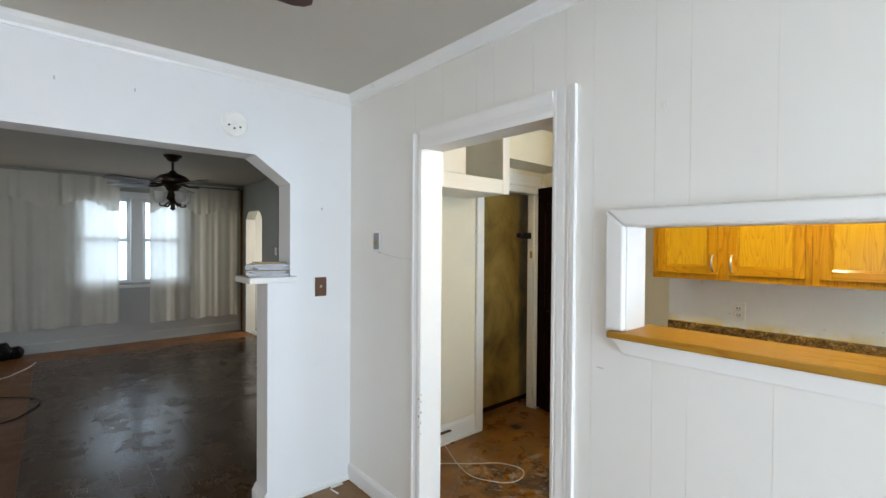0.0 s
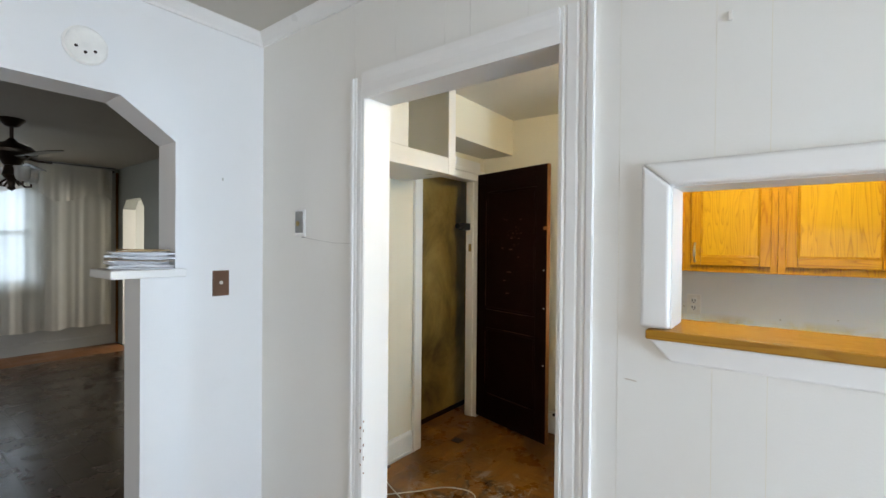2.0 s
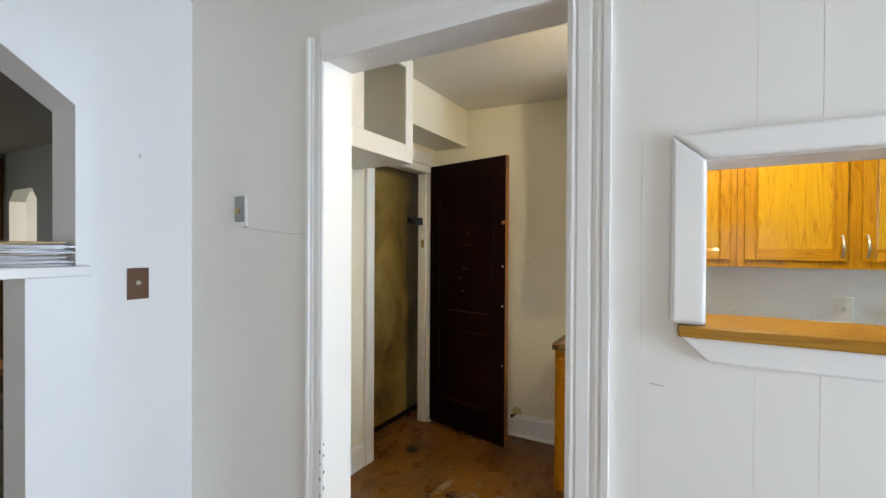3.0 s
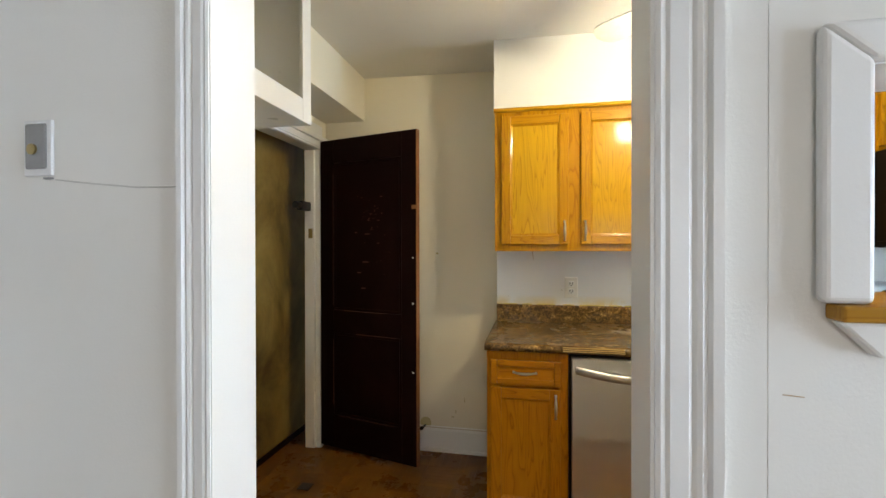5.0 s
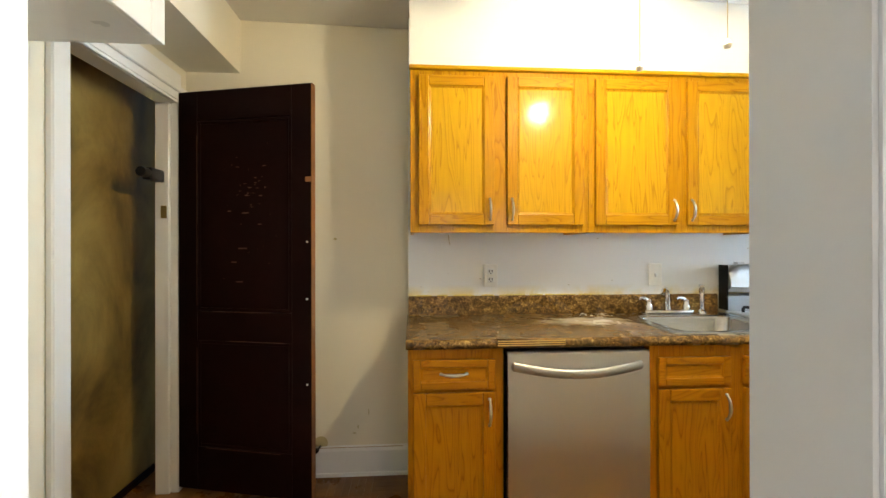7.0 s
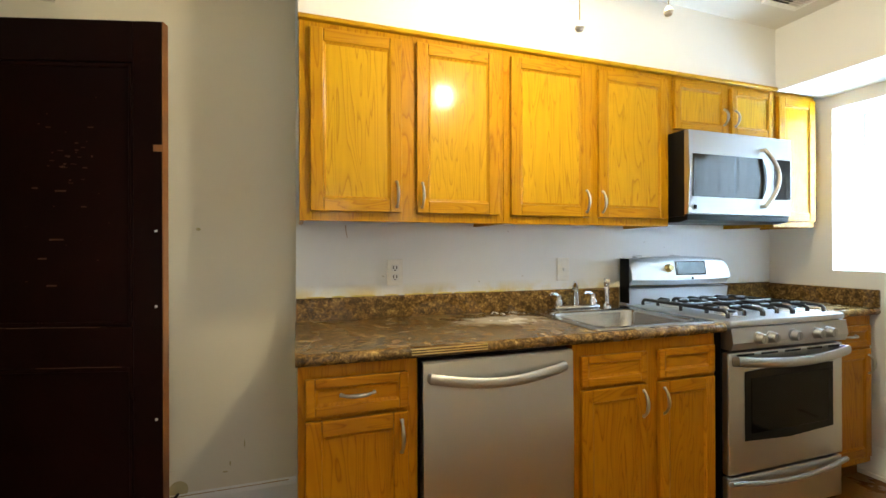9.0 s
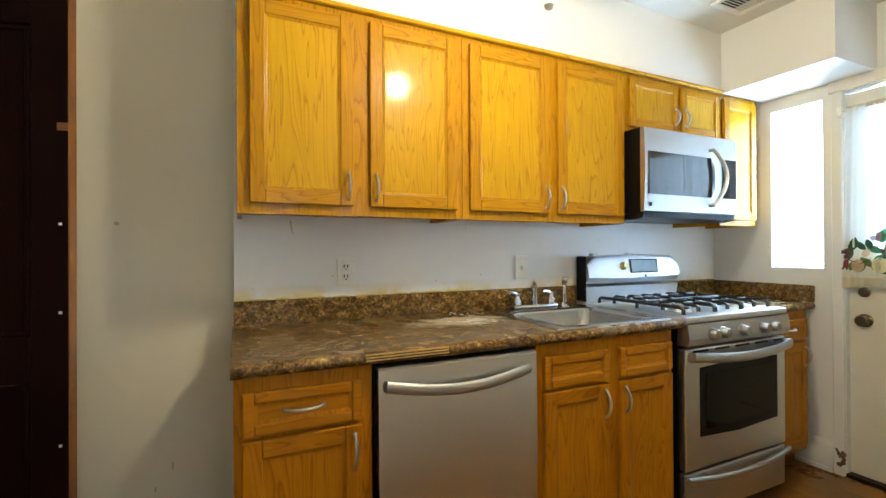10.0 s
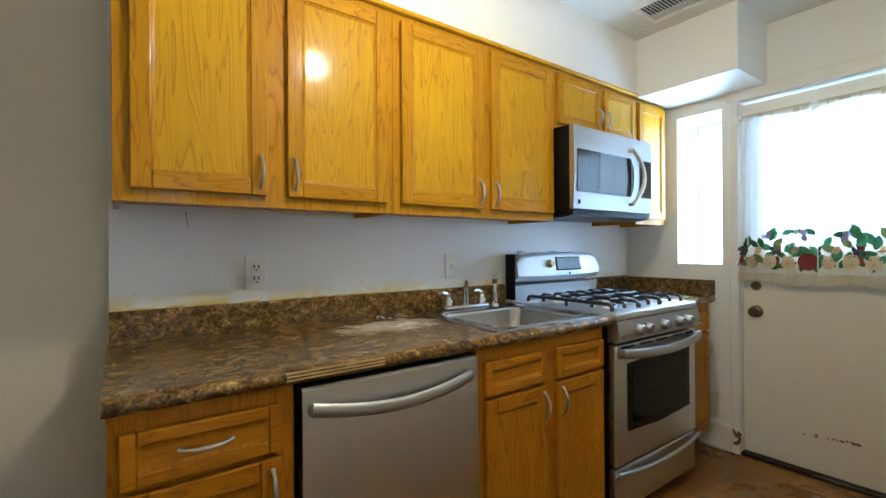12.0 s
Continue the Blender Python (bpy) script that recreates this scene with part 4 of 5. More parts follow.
# gas stove
y0, y1 = -0.702, 0.030
st = thing("gas_stove", (5.3, -0.36, 0), "stainless gas stove with black grates", "stove")
bm = box(B(), 5.02, XE - 0.03, y0, y1, 0.03, 0.895)
part("body", bm, BLACK, st)
bm = box(B(), 4.975, 5.58, y0, y1, 0.896, 0.925, 0.008, 2)
part("cooktop", bm, SMOOTHSTEEL, st, smooth=True)
bm = prism(B(), [(5.02, 0.80), (4.972, 0.80), (4.962, 0.83), (4.972, 0.894), (5.02, 0.894)], 'y', y0, y1)
panel = part("control_panel", bm, STEELH, st)
for yk in (-0.118, -0.192, -0.332, -0.482, -0.562):
    bm = lathe(B(), pose(4.967, yk, 0.846, 0, -90, 0), [(0.028, 0.0), (0.028, 0.006), (0.024, 0.009), (0.022, 0.029), (0.019, 0.033), (0.0, 0.033)], 20)
    box(bm, 4.9315, 4.934, yk - 0.0025, yk + 0.0025, 0.834, 0.858, 0.001)
    part("knob", bm, KNOBSTEEL, panel, "satin metal burner knob", True)
bm = box(B(), 4.985, 5.02, y0 + 0.004, y1 - 0.004, 0.262, 0.785, 0.006, 2)
door = part("oven_door", bm, STEEL, st)
zt = 0.70
poly = [(y0 + 0.075, 0.402), (y0 + 0.37, 0.388), (y1 - 0.095, 0.402), (y1 - 0.095, zt), (y1 - 0.37, zt + 0.012), (y0 + 0.075, zt)]
part("window_surround", prism(B(), poly, 'x', 4.982, 4.99), BLACK, door)
poly = [(y0 + 0.11, 0.432), (y1 - 0.13, 0.432), (y1 - 0.13, zt - 0.03), (y0 + 0.11, zt - 0.03)]
part("oven_glass", prism(B(), poly, 'x', 4.9795, 4.984), OVENGLASS, door, "dark oven window glass")
bm = B()
pts = [(4.985, y1 - 0.03, 0.752)] + [(4.985 - 0.05 * math.sin(math.pi * (0.06 + 0.88 * i / 14)) ** 0.45, y1 - 0.03 - 0.70 * i / 14, 0.755 - 0.018 * math.sin(math.pi * i / 14)) for i in range(15)] + [(4.985, y0 + 0.03, 0.752)]
tube(bm, pts, 0.0125, 12)
flatten(bm, y1 - 0.03, 0.70, 0.755, 0.018, 1.75)
part("oven_handle", bm, STEELH, door, "curved stainless oven handle", True)
bm = B()
for i in range(5):
    box(bm, 4.983, 4.99, y1 - 0.05 - i * 0.145, y1 - 0.15 - i * 0.145, 0.768, 0.777)
part("vent_slots", bm, BLACK, door)
bm = box(B(), 4.988, 5.02, y0 + 0.004, y1 - 0.004, 0.06, 0.25, 0.006, 2)
dr = part("drawer", bm, STEEL, st)
bm = B()
pts = [(4.985, y1 - 0.015, 0.225)] + [(4.988 - 0.028 * math.sin(math.pi * (0.05 + 0.9 * i / 14)) ** 0.6, y1 - 0.015 - 0.73 * i / 14, 0.232 - 0.022 * math.sin(math.pi * i / 14)) for i in range(15)] + [(4.985, y0 + 0.015, 0.225)]
tube(bm, pts, 0.011, 8)
part("drawer_handle", bm, STEELH, dr, "curved steel drawer lip", True)
bm = prism(B(), [(XE - 0.02, 0.92), (5.59, 0.92), (5.575, 1.008), (5.60, 1.014), (XE - 0.02, 1.014)], 'y', y0, y1)
part("riser", bm, SMOOTHSTEEL, st)
bm = B()
cols = []
for k in range(25):
    u = k / 24
    yy = y1 - 0.008 + (y0 - y1 + 0.016) * u
    e = abs(2 * u - 1)
    zt2 = 1.187 - 0.014 * e ** 2 - 0.022 * max(0, (e - 0.93) / 0.07) ** 2
    zb2 = 1.026 + 0.006 * e ** 2
    bow = 0.012 * (1 - e ** 2)
    prof2 = [(XE - 0.02, zb2), (5.582 - bow, zb2), (5.556 - bow, zb2 + 0.028), (5.560 - bow, zb2 + 0.07), (5.571 - bow, zt2 - 0.022), (5.582 - bow, zt2 - 0.006), (5.60 - bow * 0.5, zt2), (XE - 0.02, zt2)]
    cols.append([bm.verts.new((px, yy, pz)) for px, pz in prof2])
for a, c in zip(cols, cols[1:]):
    for k in range(len(a)):
        bm.faces.new((a[k], a[(k + 1) % len(a)], c[(k + 1) % len(a)], c[k]))
bm.faces.new(cols[0])
bm.faces.new(list(reversed(cols[-1])))
bg = part("backguard", bm, SMOOTHSTEEL, st, "curved stainless control panel", True)
part("guard_cap", box(B(), 5.575, XE - 0.022, y1 - 0.0078, y1 + 0.001, 0.93, 1.178, 0.003), BLACK, bg)
bm = prism(B(), [(5.543, 1.082), (5.5535, 1.160), (5.571, 1.160), (5.561, 1.082)], 'y', -0.495, -0.275)
disp = part("display", bm, GLASSK, bg, "dark glass oven display")
# pale blue-grey of the screen is the window's reflection, put into its colour
bm = prism(B(), [(5.5415, 1.088), (5.551, 1.155), (5.5535, 1.155), (5.544, 1.088)], 'y', -0.487, -0.285)
screen = part("screen", bm, SCREEN, disp, "display screen with the window's reflection in its pale colour")
bm = lathe(B(), pose(5.551, -0.222, 1.122, 0, -80, 0), [(0.024, 0), (0.024, 0.006), (0.018, 0.012), (0.016, 0.025), (0.0, 0.026)], 16)
part("timer_knob", bm, BRASS, bg, smooth=True)
part("badge", box(B(), 5.543, 5.552, -0.400, -0.388, 1.056, 1.070), BLACK, bg)
for yy in (-0.06, -0.33):
    part("clip", box(B(), 5.60, 5.635, yy - 0.03, yy + 0.012, 1.180, 1.194, 0.002), STEEL, bg)
# burners and grates
for bx, by, br in ((5.13, -0.135, 0.048), (5.13, -0.545, 0.042), (5.43, -0.135, 0.042), (5.43, -0.545, 0.048), (5.28, -0.34, 0.036)):
    b = part("burner", lathe(B(), pose(bx, by, 0.925), [(br * 1.5, 0), (br * 1.5, 0.003), (br, 0.005), (br * 0.95, 0.012), (br * 0.75, 0.013), (0.0, 0.013)], 20), SMOOTHSTEEL, st, smooth=True)
    part("burner_cap", lathe(B(), pose(bx, by, 0.938), [(br * 0.86, 0), (br * 0.86, 0.007), (br * 0.75, 0.010), (0.0, 0.010)], 20), IRON, b, smooth=True)
for g0, g1 in ((-0.03, -0.24), (-0.247, -0.433), (-0.44, -0.65)):
    bm = B()
    z = 0.956
    ym = (g0 + g1) / 2
    for yy in (g0, g1):
        tube(bm, [(5.035, yy, 0.926), (5.035, yy, z - 0.012), (5.043, yy, z - 0.003), (5.06, yy, z), (5.51, yy, z), (5.527, yy, z - 0.003), (5.535, yy, z - 0.012), (5.535, yy, 0.926)], 0.0085, 7)
        tube(bm, [(5.285, yy, 0.926), (5.285, yy, z)], 0.0085, 7)
    tube(bm, [(5.285, g0, z), (5.285, g1, z)], 0.0085, 7)
    for cx in (5.14, 5.43):
        for dx in (-1, 1):
            tube(bm, [(cx + dx * 0.1, ym, 0.932), (cx + dx * 0.1, ym, z - 0.006), (cx + dx * 0.088, ym, z + 0.002), (cx + dx * 0.03, ym, z + 0.003)], [0.009, 0.0085, 0.008, 0.006], 7)
        for yy in (g0, g1):
            d = 1 if ym > yy else -1
            tube(bm, [(cx, yy, 0.934), (cx, yy, z - 0.004), (cx, yy + d * 0.012, z + 0.003), (cx, ym - d * 0.03, z + 0.003)], [0.009, 0.0085, 0.008, 0.006], 7)
    part("grate", bm, IRON, st, "black cast-iron burner grate", True)

# over-range microwave
m0, m1, mz0, mz1 = -0.735, -0.032, 1.372, 1.812
mw = thing("microwave", (5.45, -0.38, mz0), "stainless over-range microwave with arched handle", "microwave")
part("case", box(B(), 5.262, XE, m0, m1, mz0 + 0.02, mz1), BLACK, mw)
bm = prism(B(), [(5.262, 1.40), (5.24, 1.403), (5.232, 1.6), (5.238, 1.808), (5.262, mz1)], 'y', m0, m1)
face = part("front", bm, STEELH, mw)
bm = prism(B(), [(m1 - 0.022, 1.485), (m1 - 0.022, 1.693), (-0.515, 1.693), (-0.54, 1.65), (-0.548, 1.59), (-0.54, 1.53), (-0.515, 1.485)], 'x', 5.229, 5.24)
part("door_window", bm, GLASSK, face, "dark reflective microwave window")
part("key_panel", box(B(), 5.2295, 5.24, m0 + 0.012, m0 + 0.13, 1.485, 1.695, 0.002), GLASSK, face, "black touch key panel")
pts = [(5.236, -0.515, 1.735)] + [(5.236 - 0.05 * math.sin(math.pi * (0.06 + 0.88 * i / 12)) ** 0.5, -0.515 - 0.06 * math.sin(math.pi * i / 12), 1.735 - 0.29 * i / 12) for i in range(13)] + [(5.236, -0.515, 1.445)]
part("handle", tube(B(), pts, 0.0105, 10), NICKEL, face, "arched satin handle", True)
part("badge", box(B(), 5.2315, 5.236, m1 - 0.045, m1 - 0.03, 1.425, 1.445), BLACK, face)
part("underside", prism(B(), [(5.245, 1.3995), (5.25, 1.372), (5.30, 1.362), (XE, 1.375), (XE, 1.3915), (5.262, 1.3915)], 'y', m0 + 0.004, m1 - 0.004), BLACK, mw)

# sockets on the wall
def wall_plate(y, z, kind):
    w = thing("wall_socket" if kind == "socket" else "light_switch", (XE - 0.004, y, z - 0.07), "ivory double power socket" if kind == "socket" else "ivory wall switch plate", kind)
    part("plate", box(B(), XE - 0.009, XE, y - 0.038, y + 0.038, z - 0.062, z + 0.062, 0.003, 2), PLASTIC, w)
    if kind == "socket":
        for dz in (-0.022, 0.022):
            o = part("outlet", box(B(), XE - 0.0125, XE - 0.008, y - 0.017, y + 0.017, z + dz - 0.016, z + dz + 0.016, 0.003, 2), PLASTICW, w)
            bm = box(B(), XE - 0.0132, XE - 0.0124, y - 0.010, y - 0.0055, z + dz - 0.004, z + dz + 0.009)
            box(bm, XE - 0.0132, XE - 0.0124, y + 0.0055, y + 0.010, z + dz - 0.004, z + dz + 0.009)
            box(bm, XE - 0.0132, XE - 0.0124, y - 0.003, y + 0.003, z + dz - 0.013, z + dz - 0.008)
            part("slots", bm, BLACK, o)
    else:
        part("toggle", box(B(), XE - 0.021, XE - 0.008, y - 0.005, y + 0.005, z - 0.012, z + 0.008, 0.002), PLASTICW, w)
    return w


wall_plate(1.319, 1.123, "socket")
wall_plate(0.39, 1.123, "switch")

# dark door standing open
hinge, free = Vector((5.668, 2.960, 0)), Vector((5.479, 2.234, 0))
door = thing("stair_door", hinge, "dark stained panel door standing open, scratched", "door")
dirv = (free - hinge).normalized()
nrm = Vector((dirv.y, -dirv.x, 0))
if nrm.x > 0:
    nrm = -nrm
W = (free - hinge).length
def leaf(bm, u0, u1, d0, d1, z0, z1, bev=0.0):
    """A block in door coordinates: along the leaf, out of its face, up."""
    b2 = box(bmesh.new(), u0, u1, d0, d1, z0, z1, bev)
    for v in b2.verts:
        v.co = hinge + dirv * v.co.x + nrm * v.co.y + Vector((0, 0, v.co.z))
    tmp = bpy.data.meshes.new("tmp")
    b2.to_mesh(tmp)
    b2.free()
    bm.from_mesh(tmp)
    bpy.data.meshes.remove(tmp)
    return bm


bm = B()
leaf(bm, 0, 0.11, -0.035, 0, 0.03, 2.085, 0.003)
leaf(bm, W - 0.11, W - 0.004, -0.035, 0, 0.03, 2.085, 0.003)
leaf(bm, 0.11, W - 0.11, -0.035, 0, 1.93, 2.085, 0.003)
leaf(bm, 0.11, W - 0.11, -0.035, 0, 0.80, 0.95, 0.003)
leaf(bm, 0.11, W - 0.11, -0.035, 0, 0.03, 0.25, 0.003)
part("frame", bm, DARKWOOD, door)
for z0, z1 in ((0.25, 0.80), (0.95, 1.93)):
    bm = leaf(B(), 0.11, W - 0.11, -0.026, -0.011, z0, z1)
    leaf(bm, 0.112, 0.128, -0.011, -0.003, z0 + 0.002, z1 - 0.002, 0.003)
    leaf(bm, W - 0.128, W - 0.112, -0.011, -0.003, z0 + 0.002, z1 - 0.002, 0.003)
    leaf(bm, 0.128, W - 0.128, -0.011, -0.003, z1 - 0.018, z1 - 0.002, 0.003)
    leaf(bm, 0.128, W - 0.128, -0.011, -0.003, z0 + 0.002, z0 + 0.018, 0.003)
    part("panel", bm, DARKWOOD, door)
part("edge", leaf(B(), W - 0.004, W, -0.0345, -0.0005, 0.03, 2.084), DOOREDGE, door, "raw chipped wooden door edge")
bm = B()
for z in (1.30, 1.02, 0.60):
    leaf(bm, W - 0.03, W - 0.022, -0.001, 0.003, z, z + 0.008)
part("screw", bm, PLASTICW, door)
bm = leaf(B(), W - 0.035, W - 0.003, -0.002, 0.0015, 1.60, 1.625)
part("chip", bm, DOOREDGE, door)
bm = B()
for u, z, l in ((0.34, 1.27, 0.05), (0.30, 1.20, 0.03), (0.36, 1.45, 0.04), (0.28, 1.46, 0.02), (0.33, 1.10, 0.035)):
    leaf(bm, u, u + l, -0.0112, -0.0102, z, z + 0.006)
# long lines along the panel edges: edge highlights drawn as thin strips
leaf(bm, 0.20, 0.52, -0.0005, 0.0004, 0.948, 0.951)
leaf(bm, 0.30, 0.60, -0.0005, 0.0004, 0.80, 0.803)
leaf(bm, 0.16, 0.58, -0.0005, 0.0004, 0.247, 0.2495)
leaf(bm, 0.1085, 0.1105, -0.0005, 0.0004, 0.98, 1.86)
leaf(bm, 0.1085, 0.1105, -0.0005, 0.0004, 0.32, 0.76)
rng = random.Random(77)
for i in range(26):
    u, z = rng.gauss(0.40, 0.035), rng.gauss(1.55, 0.07)
    leaf(bm, u, u + rng.uniform(0.003, 0.022), -0.0112, -0.0104, z, z + rng.uniform(0.0015, 0.005))
for i in range(14):
    u, z = rng.uniform(0.2, 0.6), rng.uniform(1.05, 1.8)
    leaf(bm, u, u + rng.uniform(0.002, 0.008), -0.0112, -0.0104, z, z + rng.uniform(0.001, 0.003))
part("scratch", bm, SCRATCHGLINT, door, "pale scratches and drawn edge highlights on the dark stain")

# bolt on the stair door frame
bo = thing("door_bolt", (5.60, 3.045, 1.615), "black iron slide bolt on the stair frame", "bolt")
part("housing", box(B(), 5.540, 5.6575, 3.022, 3.066, 1.614, 1.674, 0.006, 2), IRON, bo)
part("bar", tube(B(), [(5.492, 3.045, 1.645), (5.545, 3.045, 1.645)], 0.024, 12), IRON, bo, smooth=True)
sp = thing("strike_plate", (5.656, 3.03, 1.43), "worn brass strike plate on the jamb", "plate")
part("plate", box(B(), 5.6555, 5.6585, 3.012, 3.042, 1.43, 1.495, 0.001), BRASS, sp)
ds = thing("door_stop", (5.77, 2.25, 0.17), "black wall-mounted rod door stop", "door stop")
part("rod", tube(B(), [(5.777, 2.255, 0.172), (5.72, 2.262, 0.176)], 0.006, 8), BLACK, ds, smooth=True)
part("backplate", lathe(B(), pose(5.7895, 2.255, 0.185, 0, -90, 0), [(0.038, 0.0), (0.038, 0.001), (0.0, 0.0015)], 24), OLDYELLOW, ds, "yellowed round paint patch")
part("bumper", tube(B(), [(5.72, 2.262, 0.176), (5.70, 2.264, 0.178)], 0.012, 10), BLACK, ds, smooth=True)

# open cubby cupboard hung above the closet wall
cb = thing("ceiling_cubby", (4.3, 2.76, 1.926), "white painted open box cupboard below the ceiling", "cupboard")
part("bottom_board", box(B(), XK + 0.001, 4.738, 2.558, 2.979, 1.928, 1.946), TRIM, cb)
part("side_board", box(B(), 4.739, 4.757, 2.558, 2.979, 1.928, 2.528), TRIM, cb)
part("rail", box(B(), XK + 0.001, 4.684, 2.54, 2.5575, 1.927, 2.028, 0.002), TRIM, cb)
part("stile", box(B(), 4.6845, 4.7575, 2.5395, 2.5575, 1.926, 2.530, 0.002), TRIM, cb)
part("stile", box(B(), 4.04, 4.31, 2.54, 2.5575, 2.0285, 2.527, 0.002), TRIM, cb)
part("top_rail", box(B(), 4.3105, 4.684, 2.5405, 2.5575, 2.47, 2.528, 0.002), TRIM, cb)

# back door with curtained window
bd = thing("back_door", (4.537, YS - 0.04, 0), "white scuffed back door with curtained window", "door")
dy0, dy1 = YS - 0.075, YS - 0.035
bm = slab(B(), 'y', dy0, dy1, 4.126, 4.947, 0.022, 2.038, [(4.23, 4.845, 1.20, 1.92)])
part("leaf", bm, DOORPAINT, bd)
bm = box(B(), 4.215, 4.235, dy1, dy1 + 0.012, 1.185, 1.935, 0.003)
box(bm, 4.84, 4.86, dy1, dy1 + 0.012, 1.185, 1.935, 0.003)
box(bm, 4.235, 4.84, dy1, dy1 + 0.012, 1.185, 1.205, 0.003)
box(bm, 4.235, 4.84, dy1, dy1 + 0.012, 1.915, 1.935, 0.003)
box(bm, 4.528, 4.546, dy0 + 0.01, dy1 - 0.002, 1.20, 1.92)
box(bm, 4.235, 4.84, dy0 + 0.01, dy1 - 0.003, 1.555, 1.573)
part("glazing_bead", bm, TRIM, bd)
pane(bd, 4.231, 4.844, (dy0 + dy1) / 2 - 0.012, 1.201, 1.919)
for nm, z, r in (("deadbolt", 0.985, 0.026), ("knob", 0.838, 0.03)):
    bm = lathe(B(), pose(4.882, dy1, z, -90, 0, 0), [(r * 1.15, 0), (r * 1.15, 0.006), (r * 0.6, 0.012), (r * 0.55, 0.02), (r * 0.95, 0.03), (r, 0.042), (r * 0.75, 0.052), (0, 0.055)] if nm == "knob" else [(r, 0), (r, 0.01), (r * 0.75, 0.018), (r * 0.4, 0.019), (0, 0.019)], 18)
    part(nm, bm, OLDBRASS, bd, "dark tarnished brass " + nm, True)
bm = B()
rng = random.Random(52)
for i in range(30):
    f = rng.random()
    x = 4.675 - 0.235 * f
    if 0.10 < f < 0.2 or 0.30 < f < 0.38:
        continue
    l, z = rng.uniform(0.004, 0.022), 0.204 + 0.016 * f + rng.uniform(-0.006, 0.006)
    hh = rng.uniform(0.002, 0.009) * (1.3 - abs(f - 0.65))
    prism(bm, [(x - l / 2, z), (x - l * 0.1, z - hh * 0.4), (x + l / 2, z + hh * 0.2), (x + l * 0.3, z + hh), (x - l * 0.3, z + hh * 0.7)], 'y', dy1 + 0.0002, dy1 + 0.0009)
part("chipped_paint", bm, RUST, bd, "brown wood showing through chips")
bm = box(B(), 4.951, 5.0, YS, YS + 0.02, 0, 2.06, 0.004)
box(bm, 4.075, 4.124, YS, YS + 0.02, 0, 2.06, 0.004)
box(bm, 4.06, 5.012, YS, YS + 0.024, 2.052, 2.122, 0.004)
box(bm, 4.949, 4.9545, YS - 0.14, YS, 0, 2.045)
casing("back_door_trim", bm, "white painted back door casing")
solo("back_door_threshold", box(B(), 4.12, 4.955, YS - 0.14, YS + 0.004, -0.008, 0.018, 0.004), BRONZE, "dark metal threshold strip", "threshold", "structure")
bm = B()
for i in range(16):
    r = rng.uniform(0.004, 0.010)
    bmesh.ops.create_icosphere(bm, subdivisions=1, radius=r, matrix=pose(4.966 + rng.uniform(-0.018, 0.018), YS + 0.021, 0.098 + rng.uniform(-0.042, 0.045)) @ Matrix.Diagonal((1, 0.35, 1.4, 1)))
solo("strike_rust_trim", bm, RUST, "rusty strike remains on the door frame", "trim", "structure", smooth=True)


# curtains: folded sheets
def folds(x, k, amp, seed):
    w = x + 0.06 * noise.noise(Vector((x * 4, seed, 0)))
    swell = 0.55 + 0.9 * abs(noise.noise(Vector((x * 3, seed + 5, 0))))
    return amp * swell * (math.sin(k * w + seed) + 0.5 * math.sin(2.3 * k * w + 1.7 * seed) + 0.25 * math.sin(5.1 * k * w + seed * 3))


def drape(bm, x0, x1, y, z0, z1, k, amp, seed, flare=0.0, nx=90, nz=14, scallop=0.0, full=None):
    rows = []
    for j in range(nz + 1):
        f = j / nz
        row = []
        for i in range(nx + 1):
            u = i / nx
            x = x0 + (x1 - x0) * u
            zb = z0 + scallop * (0.5 + 0.5 * math.cos(x * 9 + seed)) + 0.01 * math.sin(x * 21 + seed)
            z = z1 + (zb - z1) * f
            xx = x + flare * f * (0.5 - u) * 2
            ff = (full[0] - z) / (full[0] - full[1]) if full else f
            row.append(bm.verts.new((xx, y + folds(x, k, amp * (0.45 + 0.55 * ff), seed), z)))
        rows.append(row)
    for a, c in zip(rows, rows[1:]):
        for i in range(nx):
            bm.faces.new((a[i], a[i + 1], c[i + 1], c[i]))
    return bm


rod_y = YS + 0.028
kr = thing("curtain_rod", (4.55, rod_y, 1.93), "white sash rod on the back door", "rod")
part("rod", tube(B(), [(4.97, rod_y, 1.94), (4.13, rod_y, 1.94)], 0.006, 8), TRIM, kr, smooth=True)
for x in (4.955, 4.14):
    part("bracket", box(B(), x - 0.012, x + 0.012, dy1, rod_y + 0.008, 1.915, 1.965, 0.003), PLASTIC, kr)
rng = random.Random(4)
for x0, x1, seed, fl in ((4.925, 4.612, 0.7, 0.026), (4.583, 4.15, 2.1, 0.0)):
    cu = thing("cafe_curtain", ((x0 + x1) / 2, YS + 0.03, 1.01), "sheer white cafe curtain with printed fruit border", "curtain", "back door curtains")
    cy = YS + 0.036
    part("cloth", drape(B(), x0, x1, cy, 1.215, 1.945, 44, 0.007, seed, fl * 0.8, full=(1.945, 1.045)), VOILE, cu, smooth=True)
    part("border", drape(B(), x0 + fl * 0.8, x1 - fl * 0.8, cy, 1.062, 1.217, 44, 0.007, seed, fl * 0.2, full=(1.945, 1.045)), BORDER, cu, "cream printed border", True)
    part("heading", drape(B(), x0, x1, cy - 0.001, 1.925, 1.957, 150, 0.0035, seed, 0, 120, 3), HEM, cu, "beige ruffled heading", True)
    part("hem", drape(B(), x0 + fl, x1 - fl, cy + 0.001, 1.012, 1.066, 44, 0.007, seed, 0, 90, 2), HEM, cu, "beige bottom hem", True)
    lo, hi = min(x0, x1), max(x0, x1)

